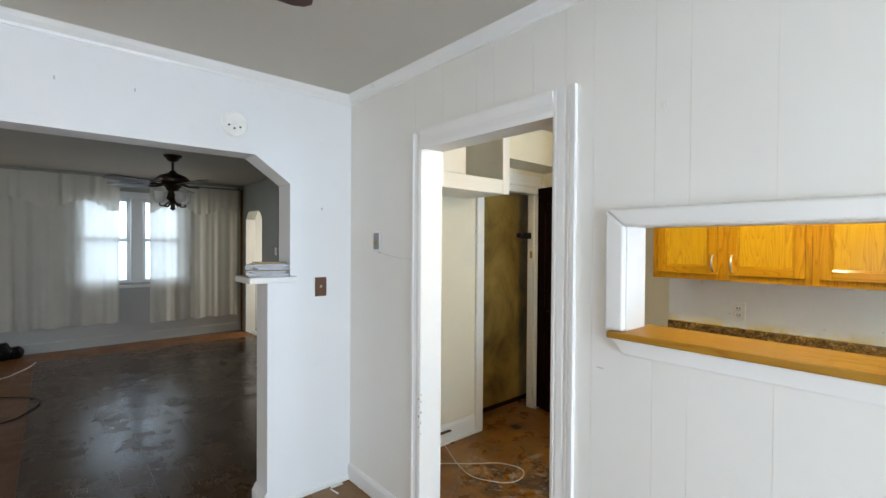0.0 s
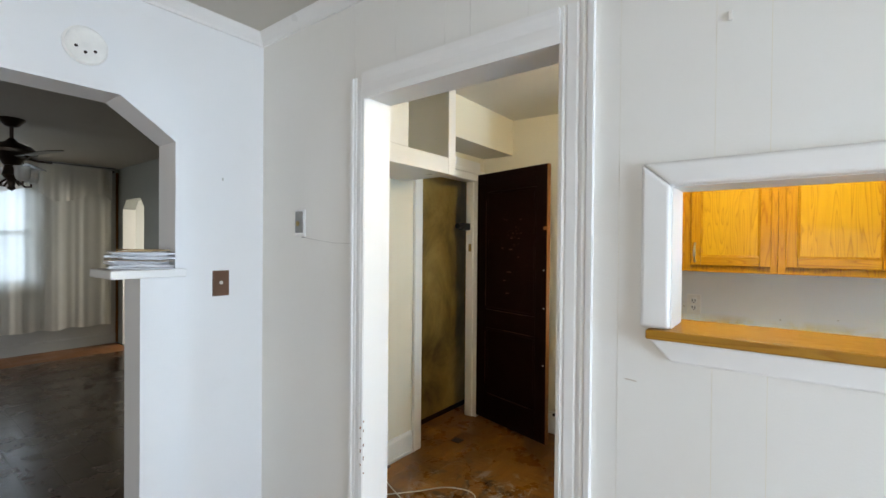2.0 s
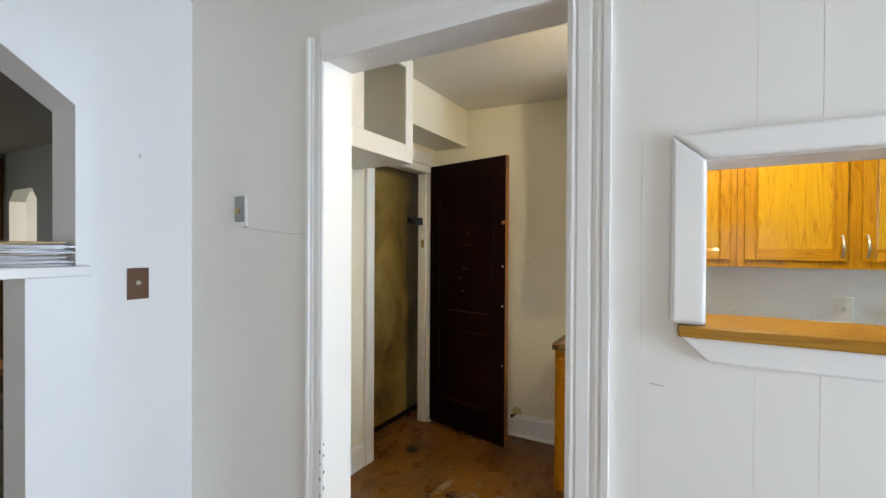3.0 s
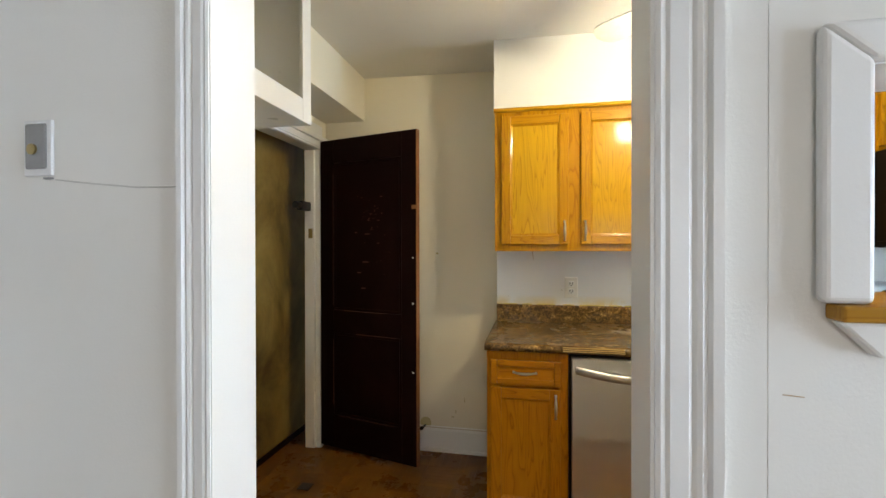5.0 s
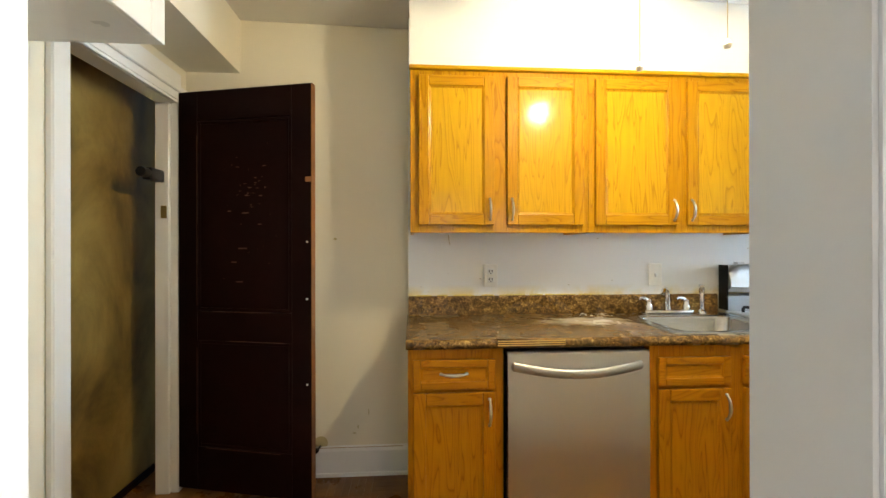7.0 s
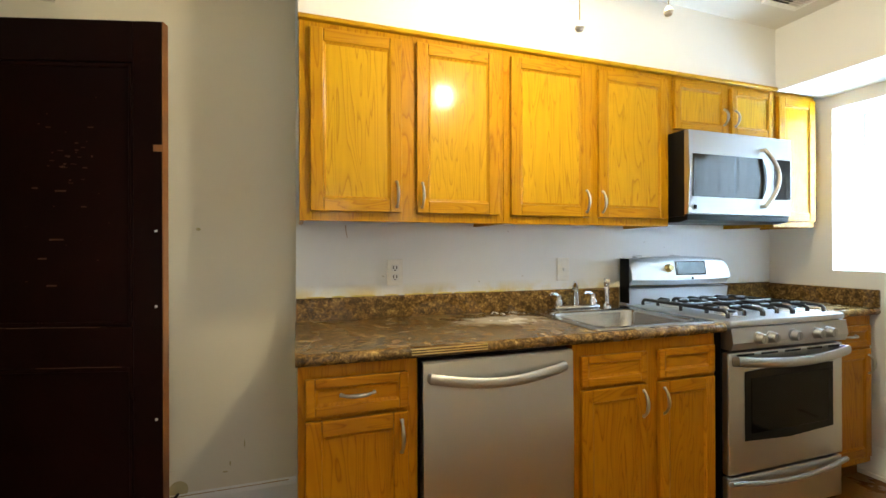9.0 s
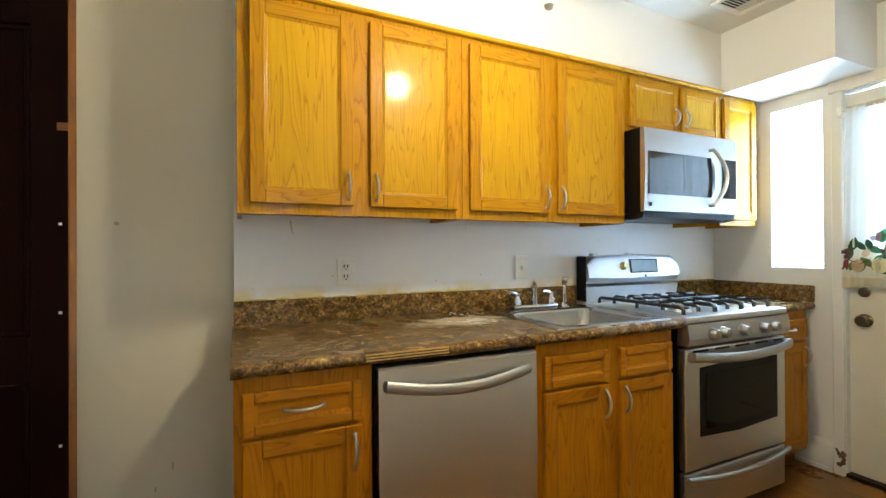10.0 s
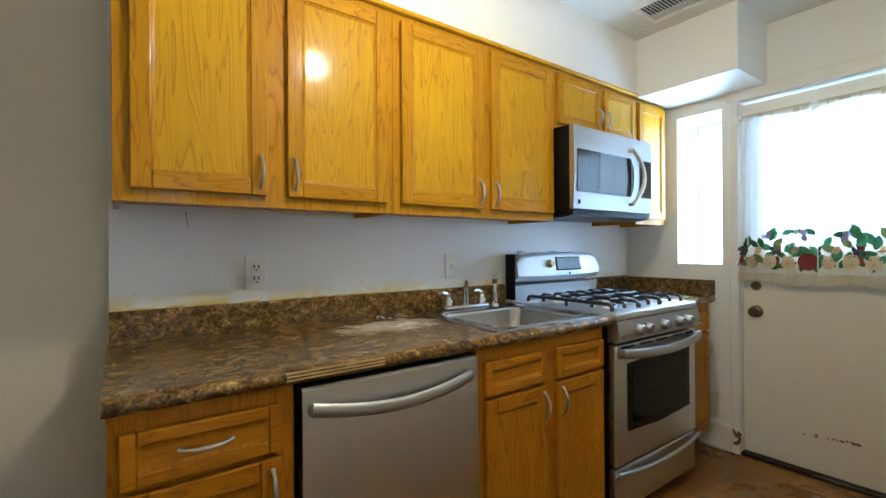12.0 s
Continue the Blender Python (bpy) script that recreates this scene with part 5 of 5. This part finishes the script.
    def print_shape(name, cx, cz, rx, rz, ang, colour, layer, pointed=0.0):
        bm = B()
        nr, na = 3, 14
        ca, sa = math.cos(ang), math.sin(ang)
        def at(r, a):
            px, pz = rx * r * math.cos(a), rz * r * math.sin(a) * (1 - pointed * math.cos(a) ** 2)
            x, z = cx + px * ca - pz * sa, cz + px * sa + pz * ca
            x = min(max(x, lo - fl), hi + fl)
            f = (1.945 - z) / 0.9
            return bm.verts.new((x, cy + folds(x, 44, 0.007 * (0.45 + 0.55 * f), seed) + 0.0012 + 0.0006 * layer, z))
        c0 = at(0, 0)
        rings = [[at((r + 1) / nr, 2 * math.pi * k / na) for k in range(na)] for r in range(nr)]
        for k in range(na):
            bm.faces.new((c0, rings[0][k], rings[0][(k + 1) % na]))
            for r in range(nr - 1):
                bm.faces.new((rings[r][k], rings[r + 1][k], rings[r + 1][(k + 1) % na], rings[r][(k + 1) % na]))
        part(name, bm, PRINTS[colour], cu, smooth=True)

    # fruit row, leaf sprays above and between, grapes and small blossoms
    step = 0.168
    for k in range(4):
        ox = 4.90 - step * k
        if not lo - 0.02 < ox < hi + 0.03:
            continue
        odd = k % 2
        def put(name, du, z, rx, rz, ang, colour, layer, pointed=0.0):
            if lo - fl < ox + du < hi + fl:
                print_shape(name, ox + du, z, rx, rz, ang, colour, layer, pointed)
        put("printed_fruit", -0.02, 1.125, 0.032 if odd else 0.026, 0.038 if odd else 0.034, 0, "yellow" if odd else "peach", 3)
        put("printed_fruit", -0.105, 1.128, 0.045 if odd else 0.033, 0.046 if odd else 0.040, 0, "red" if odd else "yellow", 4)
        put("printed_fruit", 0.03, 1.135, 0.014, 0.024, 0.2, "red", 3)
        put("printed_fruit", -0.052, 1.19, 0.014, 0.022, 0.5, "peach", 3)
        put("printed_seed", -0.106 if not odd else -0.02, 1.118, 0.006, 0.012, 0.1, "peach", 5)
        for i in range(9):
            put("printed_berry", 0.034 + rng.uniform(-0.022, 0.022), 1.185 + rng.uniform(-0.018, 0.018), 0.009, 0.010, 0.3, rng.choice(("plum", "plum", "red")), 3)
        for i in range(4):
            put("printed_blossom", -0.085 + rng.uniform(-0.02, 0.02), 1.265 + rng.uniform(-0.02, 0.02), 0.013, 0.014, 0.3, "lilac", 2)
        for i in range(11):
            a = rng.uniform(0, 6.28)
            big = rng.uniform(0.8, 1.35)
            put("printed_leaf", -0.14 + 0.0185 * i + rng.uniform(-0.008, 0.008), 1.205 + 0.065 * math.sin(i * 2.1) + rng.uniform(-0.03, 0.03), 0.031 * big, 0.017 * big, a, rng.choice(("green", "dark", "olive", "green")), i % 3, 0.5)
        for i in range(4):
            put("printed_leaf", -0.13 + 0.05 * i + rng.uniform(-0.01, 0.01), 1.115 + rng.uniform(-0.025, 0.02), 0.026, 0.014, rng.uniform(0, 6.28), rng.choice(("dark", "olive")), i % 3, 0.5)
        for i in range(3):
            put("printed_twig", -0.11 + 0.06 * i, 1.165 + rng.uniform(-0.02, 0.02), 0.026, 0.0025, rng.uniform(-0.7, 0.9), "dark", 4)

# ceiling vent
v = thing("ceiling_vent", (5.05, -0.56, 2.455), "beige slotted metal air vent in the ceiling", "vent")
zc = 2.4615
bm = box(B(), 4.90, 5.18, -0.68, -0.655, zc - 0.008, zc + 0.004, 0.002)
box(bm, 4.90, 5.18, -0.465, -0.44, zc - 0.008, zc + 0.006, 0.002)
box(bm, 4.90, 4.925, -0.655, -0.465, zc - 0.008, zc + 0.005, 0.002)
box(bm, 5.155, 5.18, -0.655, -0.465, zc - 0.008, zc + 0.005, 0.002)
part("frame", bm, PLASTIC, v)
part("backing", box(B(), 4.925, 5.155, -0.655, -0.465, zc, zc + 0.004), BRONZE, v)
for i in range(13):
    x = 4.936 + i * 0.0173
    part("slat", prism(B(), [(x, zc - 0.006), (x + 0.009, zc - 0.001), (x + 0.0105, zc - 0.0018), (x + 0.0015, zc - 0.0068)], 'y', -0.6545, -0.4655), PLASTIC, v)


# ceiling fans
def blade(bm, m, r0, r1, w0, w1, th=0.006):
    out = []
    n = 6
    pts = [(r0, -w0 / 2), (r1 - 0.06, -w1 / 2)] + [(r1 - 0.06 + 0.06 * math.sin(a), -w1 / 2 * math.cos(a)) for a in (math.pi * k / n for k in range(1, n))] + [(r1 - 0.06, w1 / 2), (r0, w0 / 2)]
    lo = [bm.verts.new(m @ Vector((x, y, 0))) for x, y in pts]
    hi = [bm.verts.new(m @ Vector((x, y, th))) for x, y in pts]
    bm.faces.new(list(reversed(lo)))
    bm.faces.new(hi)
    for k in range(len(pts)):
        bm.faces.new((lo[k], lo[(k + 1) % len(pts)], hi[(k + 1) % len(pts)], hi[k]))
    return bm


def ceiling_fan(at, ceil, zb, label, body, blade_mat, count, start, radius, motor):
    x, y = at
    fan = thing("ceiling_fan", (x, y, zb - 0.3), label, "ceiling fan")
    part("canopy", lathe(B(), pose(x, y, 0), [(0.088, ceil), (0.09, ceil - 0.012), (0.07, ceil - 0.03), (0.045, ceil - 0.06), (0.02, ceil - 0.07), (0.0, ceil - 0.07)]), body, fan, smooth=True)
    part("down_rod", tube(B(), [(x, y, ceil - 0.06), (x, y, zb + 0.12)], 0.013, 10), body, fan, smooth=True)
    part("motor", lathe(B(), pose(x, y, 0), [(0.02, zb + 0.16), (0.045, zb + 0.13), (motor * 0.75, zb + 0.10), (motor, zb + 0.06), (motor * 0.98, zb + 0.035), (motor * 0.6, zb + 0.005), (motor * 0.45, zb - 0.02), (0.05, zb - 0.06), (0.0, zb - 0.065)], 28), body, fan, smooth=True)
    for i in range(count):
        a = start + 360 / count * i
        m = pose(x, y, zb, 0, 0, a) @ pose(0, 0, 0, 11, 0, 0)
        b = part("blade", blade(B(), m, 0.20, radius, 0.115, 0.14), blade_mat, fan)
        bm = B()
        c, s2 = math.cos(radians(a)), math.sin(radians(a))
        tube(bm, [(x + c * 0.09, y + s2 * 0.09, zb + 0.012), (x + c * 0.16, y + s2 * 0.16, zb - 0.006), (x + c * 0.25, y + s2 * 0.25, zb - 0.003)], [0.012, 0.01, 0.014], 8)
        part("blade_arm", bm, body, b, smooth=True)
    return fan


fl = ceiling_fan((3.204, 5.90), CL, 2.165, "dark bronze ceiling fan with four-lamp light kit", BRONZE, GREYBLADE, 5, 138, 0.70, 0.165)
part("light_hub", lathe(B(), pose(3.204, 5.90, 0), [(0.045, 2.105), (0.05, 2.065), (0.06, 2.025), (0.03, 1.985), (0.02, 1.935), (0.028, 1.915), (0.0, 1.895)]), BRONZE, fl, smooth=True)
for a in (20, 110, 200, 290):
    c, s2 = math.cos(radians(a)), math.sin(radians(a))
    px, py = 3.204 + c * 0.135, 5.90 + s2 * 0.135
    arm = part("lamp_arm", tube(B(), [(3.204 + c * 0.04, 5.90 + s2 * 0.04, 1.985), (3.204 + c * 0.09, 5.90 + s2 * 0.09, 1.940), (px, py, 1.945), (px, py, 1.975)], 0.008, 8), BRONZE, fl, smooth=True)
    part("glass_shade", lathe(B(), pose(px, py, 1.970), [(0.022, 0), (0.04, 0.015), (0.052, 0.05), (0.05, 0.09), (0.058, 0.12), (0.054, 0.12), (0.046, 0.09), (0.047, 0.05), (0.035, 0.02), (0.0, 0.012)]), FROST, arm, "frosted bell glass shade", True)

fd = ceiling_fan((2.30, 1.0), CD, 2.195, "ceiling fan with reddish-brown blades", BRONZE, REDWOOD, 5, 54, 0.70, 0.12)
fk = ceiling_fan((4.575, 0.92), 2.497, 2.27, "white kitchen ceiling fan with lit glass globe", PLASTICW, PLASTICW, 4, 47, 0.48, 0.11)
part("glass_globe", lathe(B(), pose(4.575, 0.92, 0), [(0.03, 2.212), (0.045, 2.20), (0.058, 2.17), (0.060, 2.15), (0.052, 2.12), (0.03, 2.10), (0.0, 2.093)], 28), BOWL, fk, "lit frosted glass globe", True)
for x, y, z in ((4.611, 1.032, 1.835), (4.538, 0.798, 1.88)):
    c = part("pull_chain", tube(B(), [(x, y, z + 0.02), (x, y, 2.2), (4.575 + (x - 4.575) * 0.8, 0.92 + (y - 0.92) * 0.8, 2.24)], 0.0014, 5), BRASS, fk)
    part("pull_ball", lathe(B(), pose(x, y, z - 0.012), [(0.0, 0), (0.009, 0.003), (0.013, 0.012), (0.009, 0.021), (0.003, 0.028)], 12), PLASTIC, c, smooth=True)

# cable left on the kitchen floor
def cable(name, pts, r, material, label, z):
    fine = []
    P = [Vector((*p, z)) for p in pts]
    for i in range(len(P) - 1):
        p0, p1, p2, p3 = P[max(i - 1, 0)], P[i], P[i + 1], P[min(i + 2, len(P) - 1)]
        for k in range(8):
            t = k / 8
            fine.append(0.5 * (2 * p1 + (p2 - p0) * t + (2 * p0 - 5 * p1 + 4 * p2 - p3) * t * t + (3 * p1 - p0 - 3 * p2 + p3) * t ** 3))
    fine.append(P[-1])
    return solo(name, tube(B(), fine, r, 6), material, label, "cable", smooth=True)


cable("loose_cable", [(4.50, 2.94), (4.40, 2.72), (4.34, 2.51), (4.40, 2.36), (4.47, 2.28), (4.56, 2.26), (4.65, 2.30), (4.67, 2.38), (4.61, 2.50), (4.48, 2.60), (4.33, 2.73), (4.22, 2.82)], 0.0035, CORD, "loose white cable looped on the kitchen floor", 0.005)
solo("floor_scrap", box(B(), 5.165, 5.235, 2.785, 2.855, 0.0, 0.004, 0.001), IRON, "small black square scrap on the parquet", "scrap")
solo("floor_scrap", box(B(), 4.565, 4.60, 2.935, 2.958, 0.0, 0.006, 0.002), IRON, "crumpled black scrap by the baseboard", "scrap")

solo("drip_stain_trim", tube(B(), [(XE - 0.0005, 1.548, 1.345), (XE - 0.0005, 1.546, 1.315), (XE - 0.0005, 1.540, 1.288)], [0.0022, 0.0016, 0.001], 5), KRAFT, "thin brown drip below the wall cupboard", "trim", "structure")

rng = random.Random(90)
bm = B()
for i in range(14):
    r = rng.uniform(0.002, 0.006)
    bmesh.ops.create_icosphere(bm, subdivisions=1, radius=r, matrix=pose(5.61 + rng.uniform(-0.05, 0.03), 0.76 + rng.uniform(-0.09, 0.09), 0.913, 0, 0, rng.uniform(0, 180)) @ Matrix.Diagonal((1.6, 1, 0.35, 1)))
solo("worktop_crumbs", bm, PAPER, "pale crumbs of plaster on the worktop", "crumbs", "stuff")
bm = B()
for y, z, w, h in ((2.175, 1.325, 0.010, 0.008), (2.05, 0.27, 0.004, 0.012), (2.07, 0.235, 0.012, 0.004), (1.99, 0.35, 0.003, 0.02), (1.90, 0.1, 0.02, 0.005)):
    prism(bm, [(y - w, z), (y - w * 0.3, z - h), (y + w, z - h * 0.4), (y + w * 0.6, z + h), (y - w * 0.5, z + h * 0.8)], 'x', XE2 - 0.0006, XE2)
solo("wall_scuff_trim", bm, OLDYELLOW, "small yellowed scuffs on the kitchen wall", "trim", "structure")

# ---- dining room ----
# chipped paint on the door frame edge and a scratch on the panelling
rng = random.Random(31)
bm = B()
for i in range(9):
    z = 0.62 + 0.024 * i + rng.uniform(-0.008, 0.008)
    h = rng.uniform(0.004, 0.018)
    if i % 2:
        box(bm, 3.5985, 3.601, 2.1335, 2.1335 + rng.uniform(0.002, 0.004), z, z + h)
    else:
        box(bm, 3.609, 3.609 + rng.uniform(0.003, 0.007), 2.1302, 2.132, z, z + h)
solo("chipped_paint_trim", bm, DOOREDGE, "chips of bare wood on the door frame edge", "trim", "structure")
solo("panel_scratch_trim", tube(B(), [(XW - 0.006, 1.186, 1.154), (XW - 0.0062, (1.186 + 1.158) / 2, 1.154 - 0.001), (XW - 0.006, 1.158, 1.154 - 0.002)], 0.0009, 5), KRAFT, "thin brown scratch on the white panelling", "trim", "structure")
solo("arch_ledge", box(B(), 3.0, 3.258, 2.79, 3.035, 1.346, 1.378, 0.004, 2), TRIM, "white painted wooden ledge on the arch post", "ledge", "structure")
ps = thing("paper_stack", (3.13, 2.89, 1.378), "untidy stack of papers and envelopes on the ledge", "papers")
rng = random.Random(11)
z = 1.3785
for i in range(19):
    h = rng.uniform(0.002, 0.0055)
    w, d = rng.uniform(0.07, 0.105), rng.uniform(0.045, 0.07)
    m = pose(3.128 + rng.uniform(-0.02, 0.016), 2.885 + rng.uniform(-0.015, 0.015), z + h / 2, rng.uniform(-1.5, 1.5), rng.uniform(-2, 2), rng.uniform(-24, 24))
    bm = bmesh.new()
    bmesh.ops.create_cube(bm, size=1, matrix=m @ Matrix.Diagonal((2 * w, 2 * d, h, 1)))
    part("sheet", bm, KRAFT if i in (7, 17, 18) else PAPER, ps)
    z += h + 0.0005
dc = thing("cover_disc", (2.937, YN, 2.108), "cream round cover plate with three screw holes", "cover plate")
disc = part("plate", lathe(B(), pose(2.937, YN, 2.172, 90, 0, 0), [(0.0, 0.0), (0.066, 0.0), (0.066, 0.008), (0.060, 0.012), (0.057, 0.0105), (0.0, 0.012)], 36), PLASTIC, dc, smooth=True)
bm = B()
for a, r in ((200, 0.03), (330, 0.03), (265, 0.025)):
    lathe(bm, pose(2.937 + r * math.cos(radians(a)), YN - 0.0112, 2.172 + r * math.sin(radians(a)), 90, 0, 0), [(0.0055, 0), (0.0055, 0.0015), (0, 0.0015)], 10)
part("screw_holes", bm, BRONZE, disc)
jp = thing("wall_jack", (3.414, YN, 1.252), "brown wall plate with a small jack", "wall plate")
part("plate", box(B(), 3.378, 3.45, YN - 0.006, YN, 1.252, 1.363, 0.0025, 2), BROWNP, jp)
part("jack", lathe(B(), pose(3.414, YN - 0.005, 1.31, 90, 0, 0), [(0.008, 0), (0.008, 0.004), (0.004, 0.004), (0.004, 0.009), (0, 0.009)], 12), NICKEL, jp, smooth=True)
tx = XW - 0.006
th = thing("thermostat", (tx, 2.533, 1.514), "bare thermostat base plate, cover missing", "thermostat")
part("base", box(B(), tx - 0.008, tx, 2.497, 2.568, 1.516, 1.63, 0.003, 2), PLASTICW, th)
part("mechanism", box(B(), tx - 0.011, tx - 0.007, 2.508, 2.560, 1.53, 1.622, 0.003), GREYPLATE, th, "dull grey metal mechanism")
part("coil", lathe(B(), pose(tx - 0.011, 2.54, 1.57, 0, -90, 0), [(0.011, 0), (0.011, 0.004), (0.004, 0.005), (0, 0.005)], 14), BRASS, th, smooth=True)
part("tab", box(B(), tx - 0.006, tx - 0.001, 2.50, 2.52, 1.509, 1.513), GREYPLATE, th)
bm = tube(B(), [(tx - 0.001, 2.495, 1.508), (tx - 0.001, 2.40, 1.497), (tx - 0.001, 2.30, 1.487), (tx - 0.001, 2.208, 1.486)], 0.0016, 5)
solo("thermostat_wire", bm, CORD, "thin painted-over wire along the wall", "wire")
for x, z2 in ((3.421, 1.763), (2.516, 2.247), (2.242, 2.235)):
    solo("wall_nail", box(B(), x - 0.003, x + 0.003, YN - 0.006, YN, z2 - 0.007, z2 + 0.007, 0.001), CORD, "small painted-over nail in the wall", "nail")
solo("wall_clip", box(B(), tx - 0.006, tx, 0.970, 0.978, 1.978, 1.998, 0.001), PLASTIC, "small cream clip on the panelling", "clip")
bm = box(B(), 3.47, 3.545, 2.795, 2.812, FD, FD + 0.006, 0.001)
solo("wood_strip", bm, TRIM, "loose white splinter of trim on the floor", "scrap")
solo("wood_strip", tube(B(), [(3.46, 2.79, FD + 0.004), (3.47, 2.72, FD + 0.004)], 0.004, 5), TRIM, "loose white splinter of trim on the floor", "scrap")

# ---- living room ----
lr = thing("curtain_rod", (3.0, 8.03, 2.44), "dark curtain rod below the ceiling", "rod")
part("rod", tube(B(), [(1.0, 8.03, 2.435), (4.47, 8.03, 2.435), (4.52, 8.045, 2.433), (4.535, 8.08, 2.43), (4.535, 8.149, 2.43)], 0.011, 8), BRONZE, lr, smooth=True)
for x0, x1, seed, zb in ((1.0, 2.935, 1.3, 0.435), (3.29, 4.49, 4.1, 0.39)):
    cu = thing("sheer_curtain", ((x0 + x1) / 2, 8.03, zb), "long grey-white sheer curtain with scalloped valance", "curtain", "living room curtains")
    part("cloth", drape(B(), x0, x1, 8.03, zb, 2.435, 13, 0.030, seed, 0, 220, 10), SHEER, cu, smooth=True)
    part("valance", drape(B(), x0, x1, 7.995, 1.98, 2.44, 16, 0.030, seed + 1, 0, 150, 7, 0.13), SHEER, cu, smooth=True)
# shadow in the wall corner, drawn as a thin dark strip
solo("corner_bead_trim", box(B(), 4.572, 4.598, 8.125, 8.149, FD, 2.43, 0.003), OAKDARK, "dark brown strip drawn for the corner shadow", "trim", "structure")
w = thing("light_switch", (4.597, 6.66, 1.3), "white light switch plate on sage wall", "switch")
part("plate", box(B(), 4.594, 4.60, 6.63, 6.70, 1.38, 1.49, 0.002), PLASTICW, w)
part("toggle", box(B(), 4.585, 4.594, 6.66, 6.67, 1.425, 1.445, 0.002), PLASTICW, w)
bm = B()
for cx, cy, r in ((1.75, 7.98, 0.12), (1.88, 7.99, 0.085), (1.66, 7.9, 0.08)):
    b2 = bmesh.ops.create_icosphere(bm, subdivisions=3, radius=r, matrix=Matrix.Translation((cx, cy, FD + r * 0.75)))
for vv in bm.verts:
    n3 = noise.noise(vv.co * 11)
    vv.co += Vector((n3, noise.noise(vv.co * 9 + Vector((5, 0, 0))), n3)) * 0.03
    vv.co.z = max(vv.co.z, FD)
solo("dark_bag", bm, BLACK, "crumpled black bag on the living room floor", "bag", smooth=True)
cable("loose_cable", [(2.08, 7.55), (2.02, 7.3), (1.93, 7.1), (1.85, 6.95), (1.6, 6.8)], 0.006, CORD, "loose white cable on the living room floor", FD + 0.006)
cable("loose_cable", [(1.8, 6.2), (2.0, 6.05), (2.12, 5.9), (2.14, 5.72), (2.06, 5.5), (1.98, 5.37), (1.8, 5.3)], 0.006, BLACKCORD, "loose black cable on the living room floor", FD + 0.006)

# ---- floor pieces ----
def piece_mesh(name, lx, ly, th, mat, strips=0):
    bm = B()
    if strips:
        w = ly / strips
        for i in range(strips):
            box(bm, -lx / 2 + 0.0004, lx / 2 - 0.0004, -ly / 2 + i * w + 0.0004, -ly / 2 + (i + 1) * w - 0.0004, -th, 0)
    else:
        box(bm, -lx / 2 + 0.0006, lx / 2 - 0.0006, -ly / 2 + 0.0006, ly / 2 - 0.0006, -th, 0)
    me = bpy.data.meshes.new(name)
    bm.to_mesh(me)
    bm.free()
    me.materials.append(mat)
    return me


def lay(name, me, parent, at, turn=0.0):
    ob = new(name, me)
    ob.parent = parent
    ob.location = Vector(at) - ORIGIN[parent]
    ob.rotation_euler = (0, 0, turn)
    return ob


rng = random.Random(8)
T = 0.229
tile = piece_mesh("parquet_tile", T, T, 0.008, PARQUET, 6)
nx, ny = 9, 20
for i in range(nx):
    for j in range(ny):
        x, y = XK + 0.10 + T * (i + 0.5) - 0.09, YS + T * (j + 0.5) - 0.06
        if x > 5.95 or y > 3.26:
            continue
        lay("parquet_tile", tile, floor_k, (x, y, rng.uniform(-0.0012, 0.0)), math.pi / 2 * ((i + j) % 2))
GX, GY = 0.156, 0.92
dark = piece_mesh("floor_board", GX, GY, 0.008, LRWOOD)
amber = piece_mesh("floor_board", GX, GY, 0.008, LRORANGE)
x = 0.9
i = 0
while x < 4.6:
    for j in range(6):
        y = YL - 0.06 + GY * (j + 0.5)
        if y > 8.3:
            continue
        is_dark = x > 2.12 + 0.02 * math.sin(y) and y < 7.3
        last = j == 5
        ob = lay("floor_board", dark if is_dark else amber, floor_l, (x, 7.825 if last else y, FD + rng.uniform(-0.0012, 0.0)))
        ob.scale.y = 0.715 if last else 1.0
    x += GX
    i += 1
board = piece_mesh("floor_board", 0.09, 0.9, 0.008, DINWOOD)
for i in range(14):
    for j in range(3):
        lay("floor_board", board, floor_d, (XW - 0.09 * (i + 0.5) - 0.002, YN - 0.9 * (j + 0.5) + 0.3 * (i % 3) - 0.6, FD + rng.uniform(-0.0012, 0.0)))
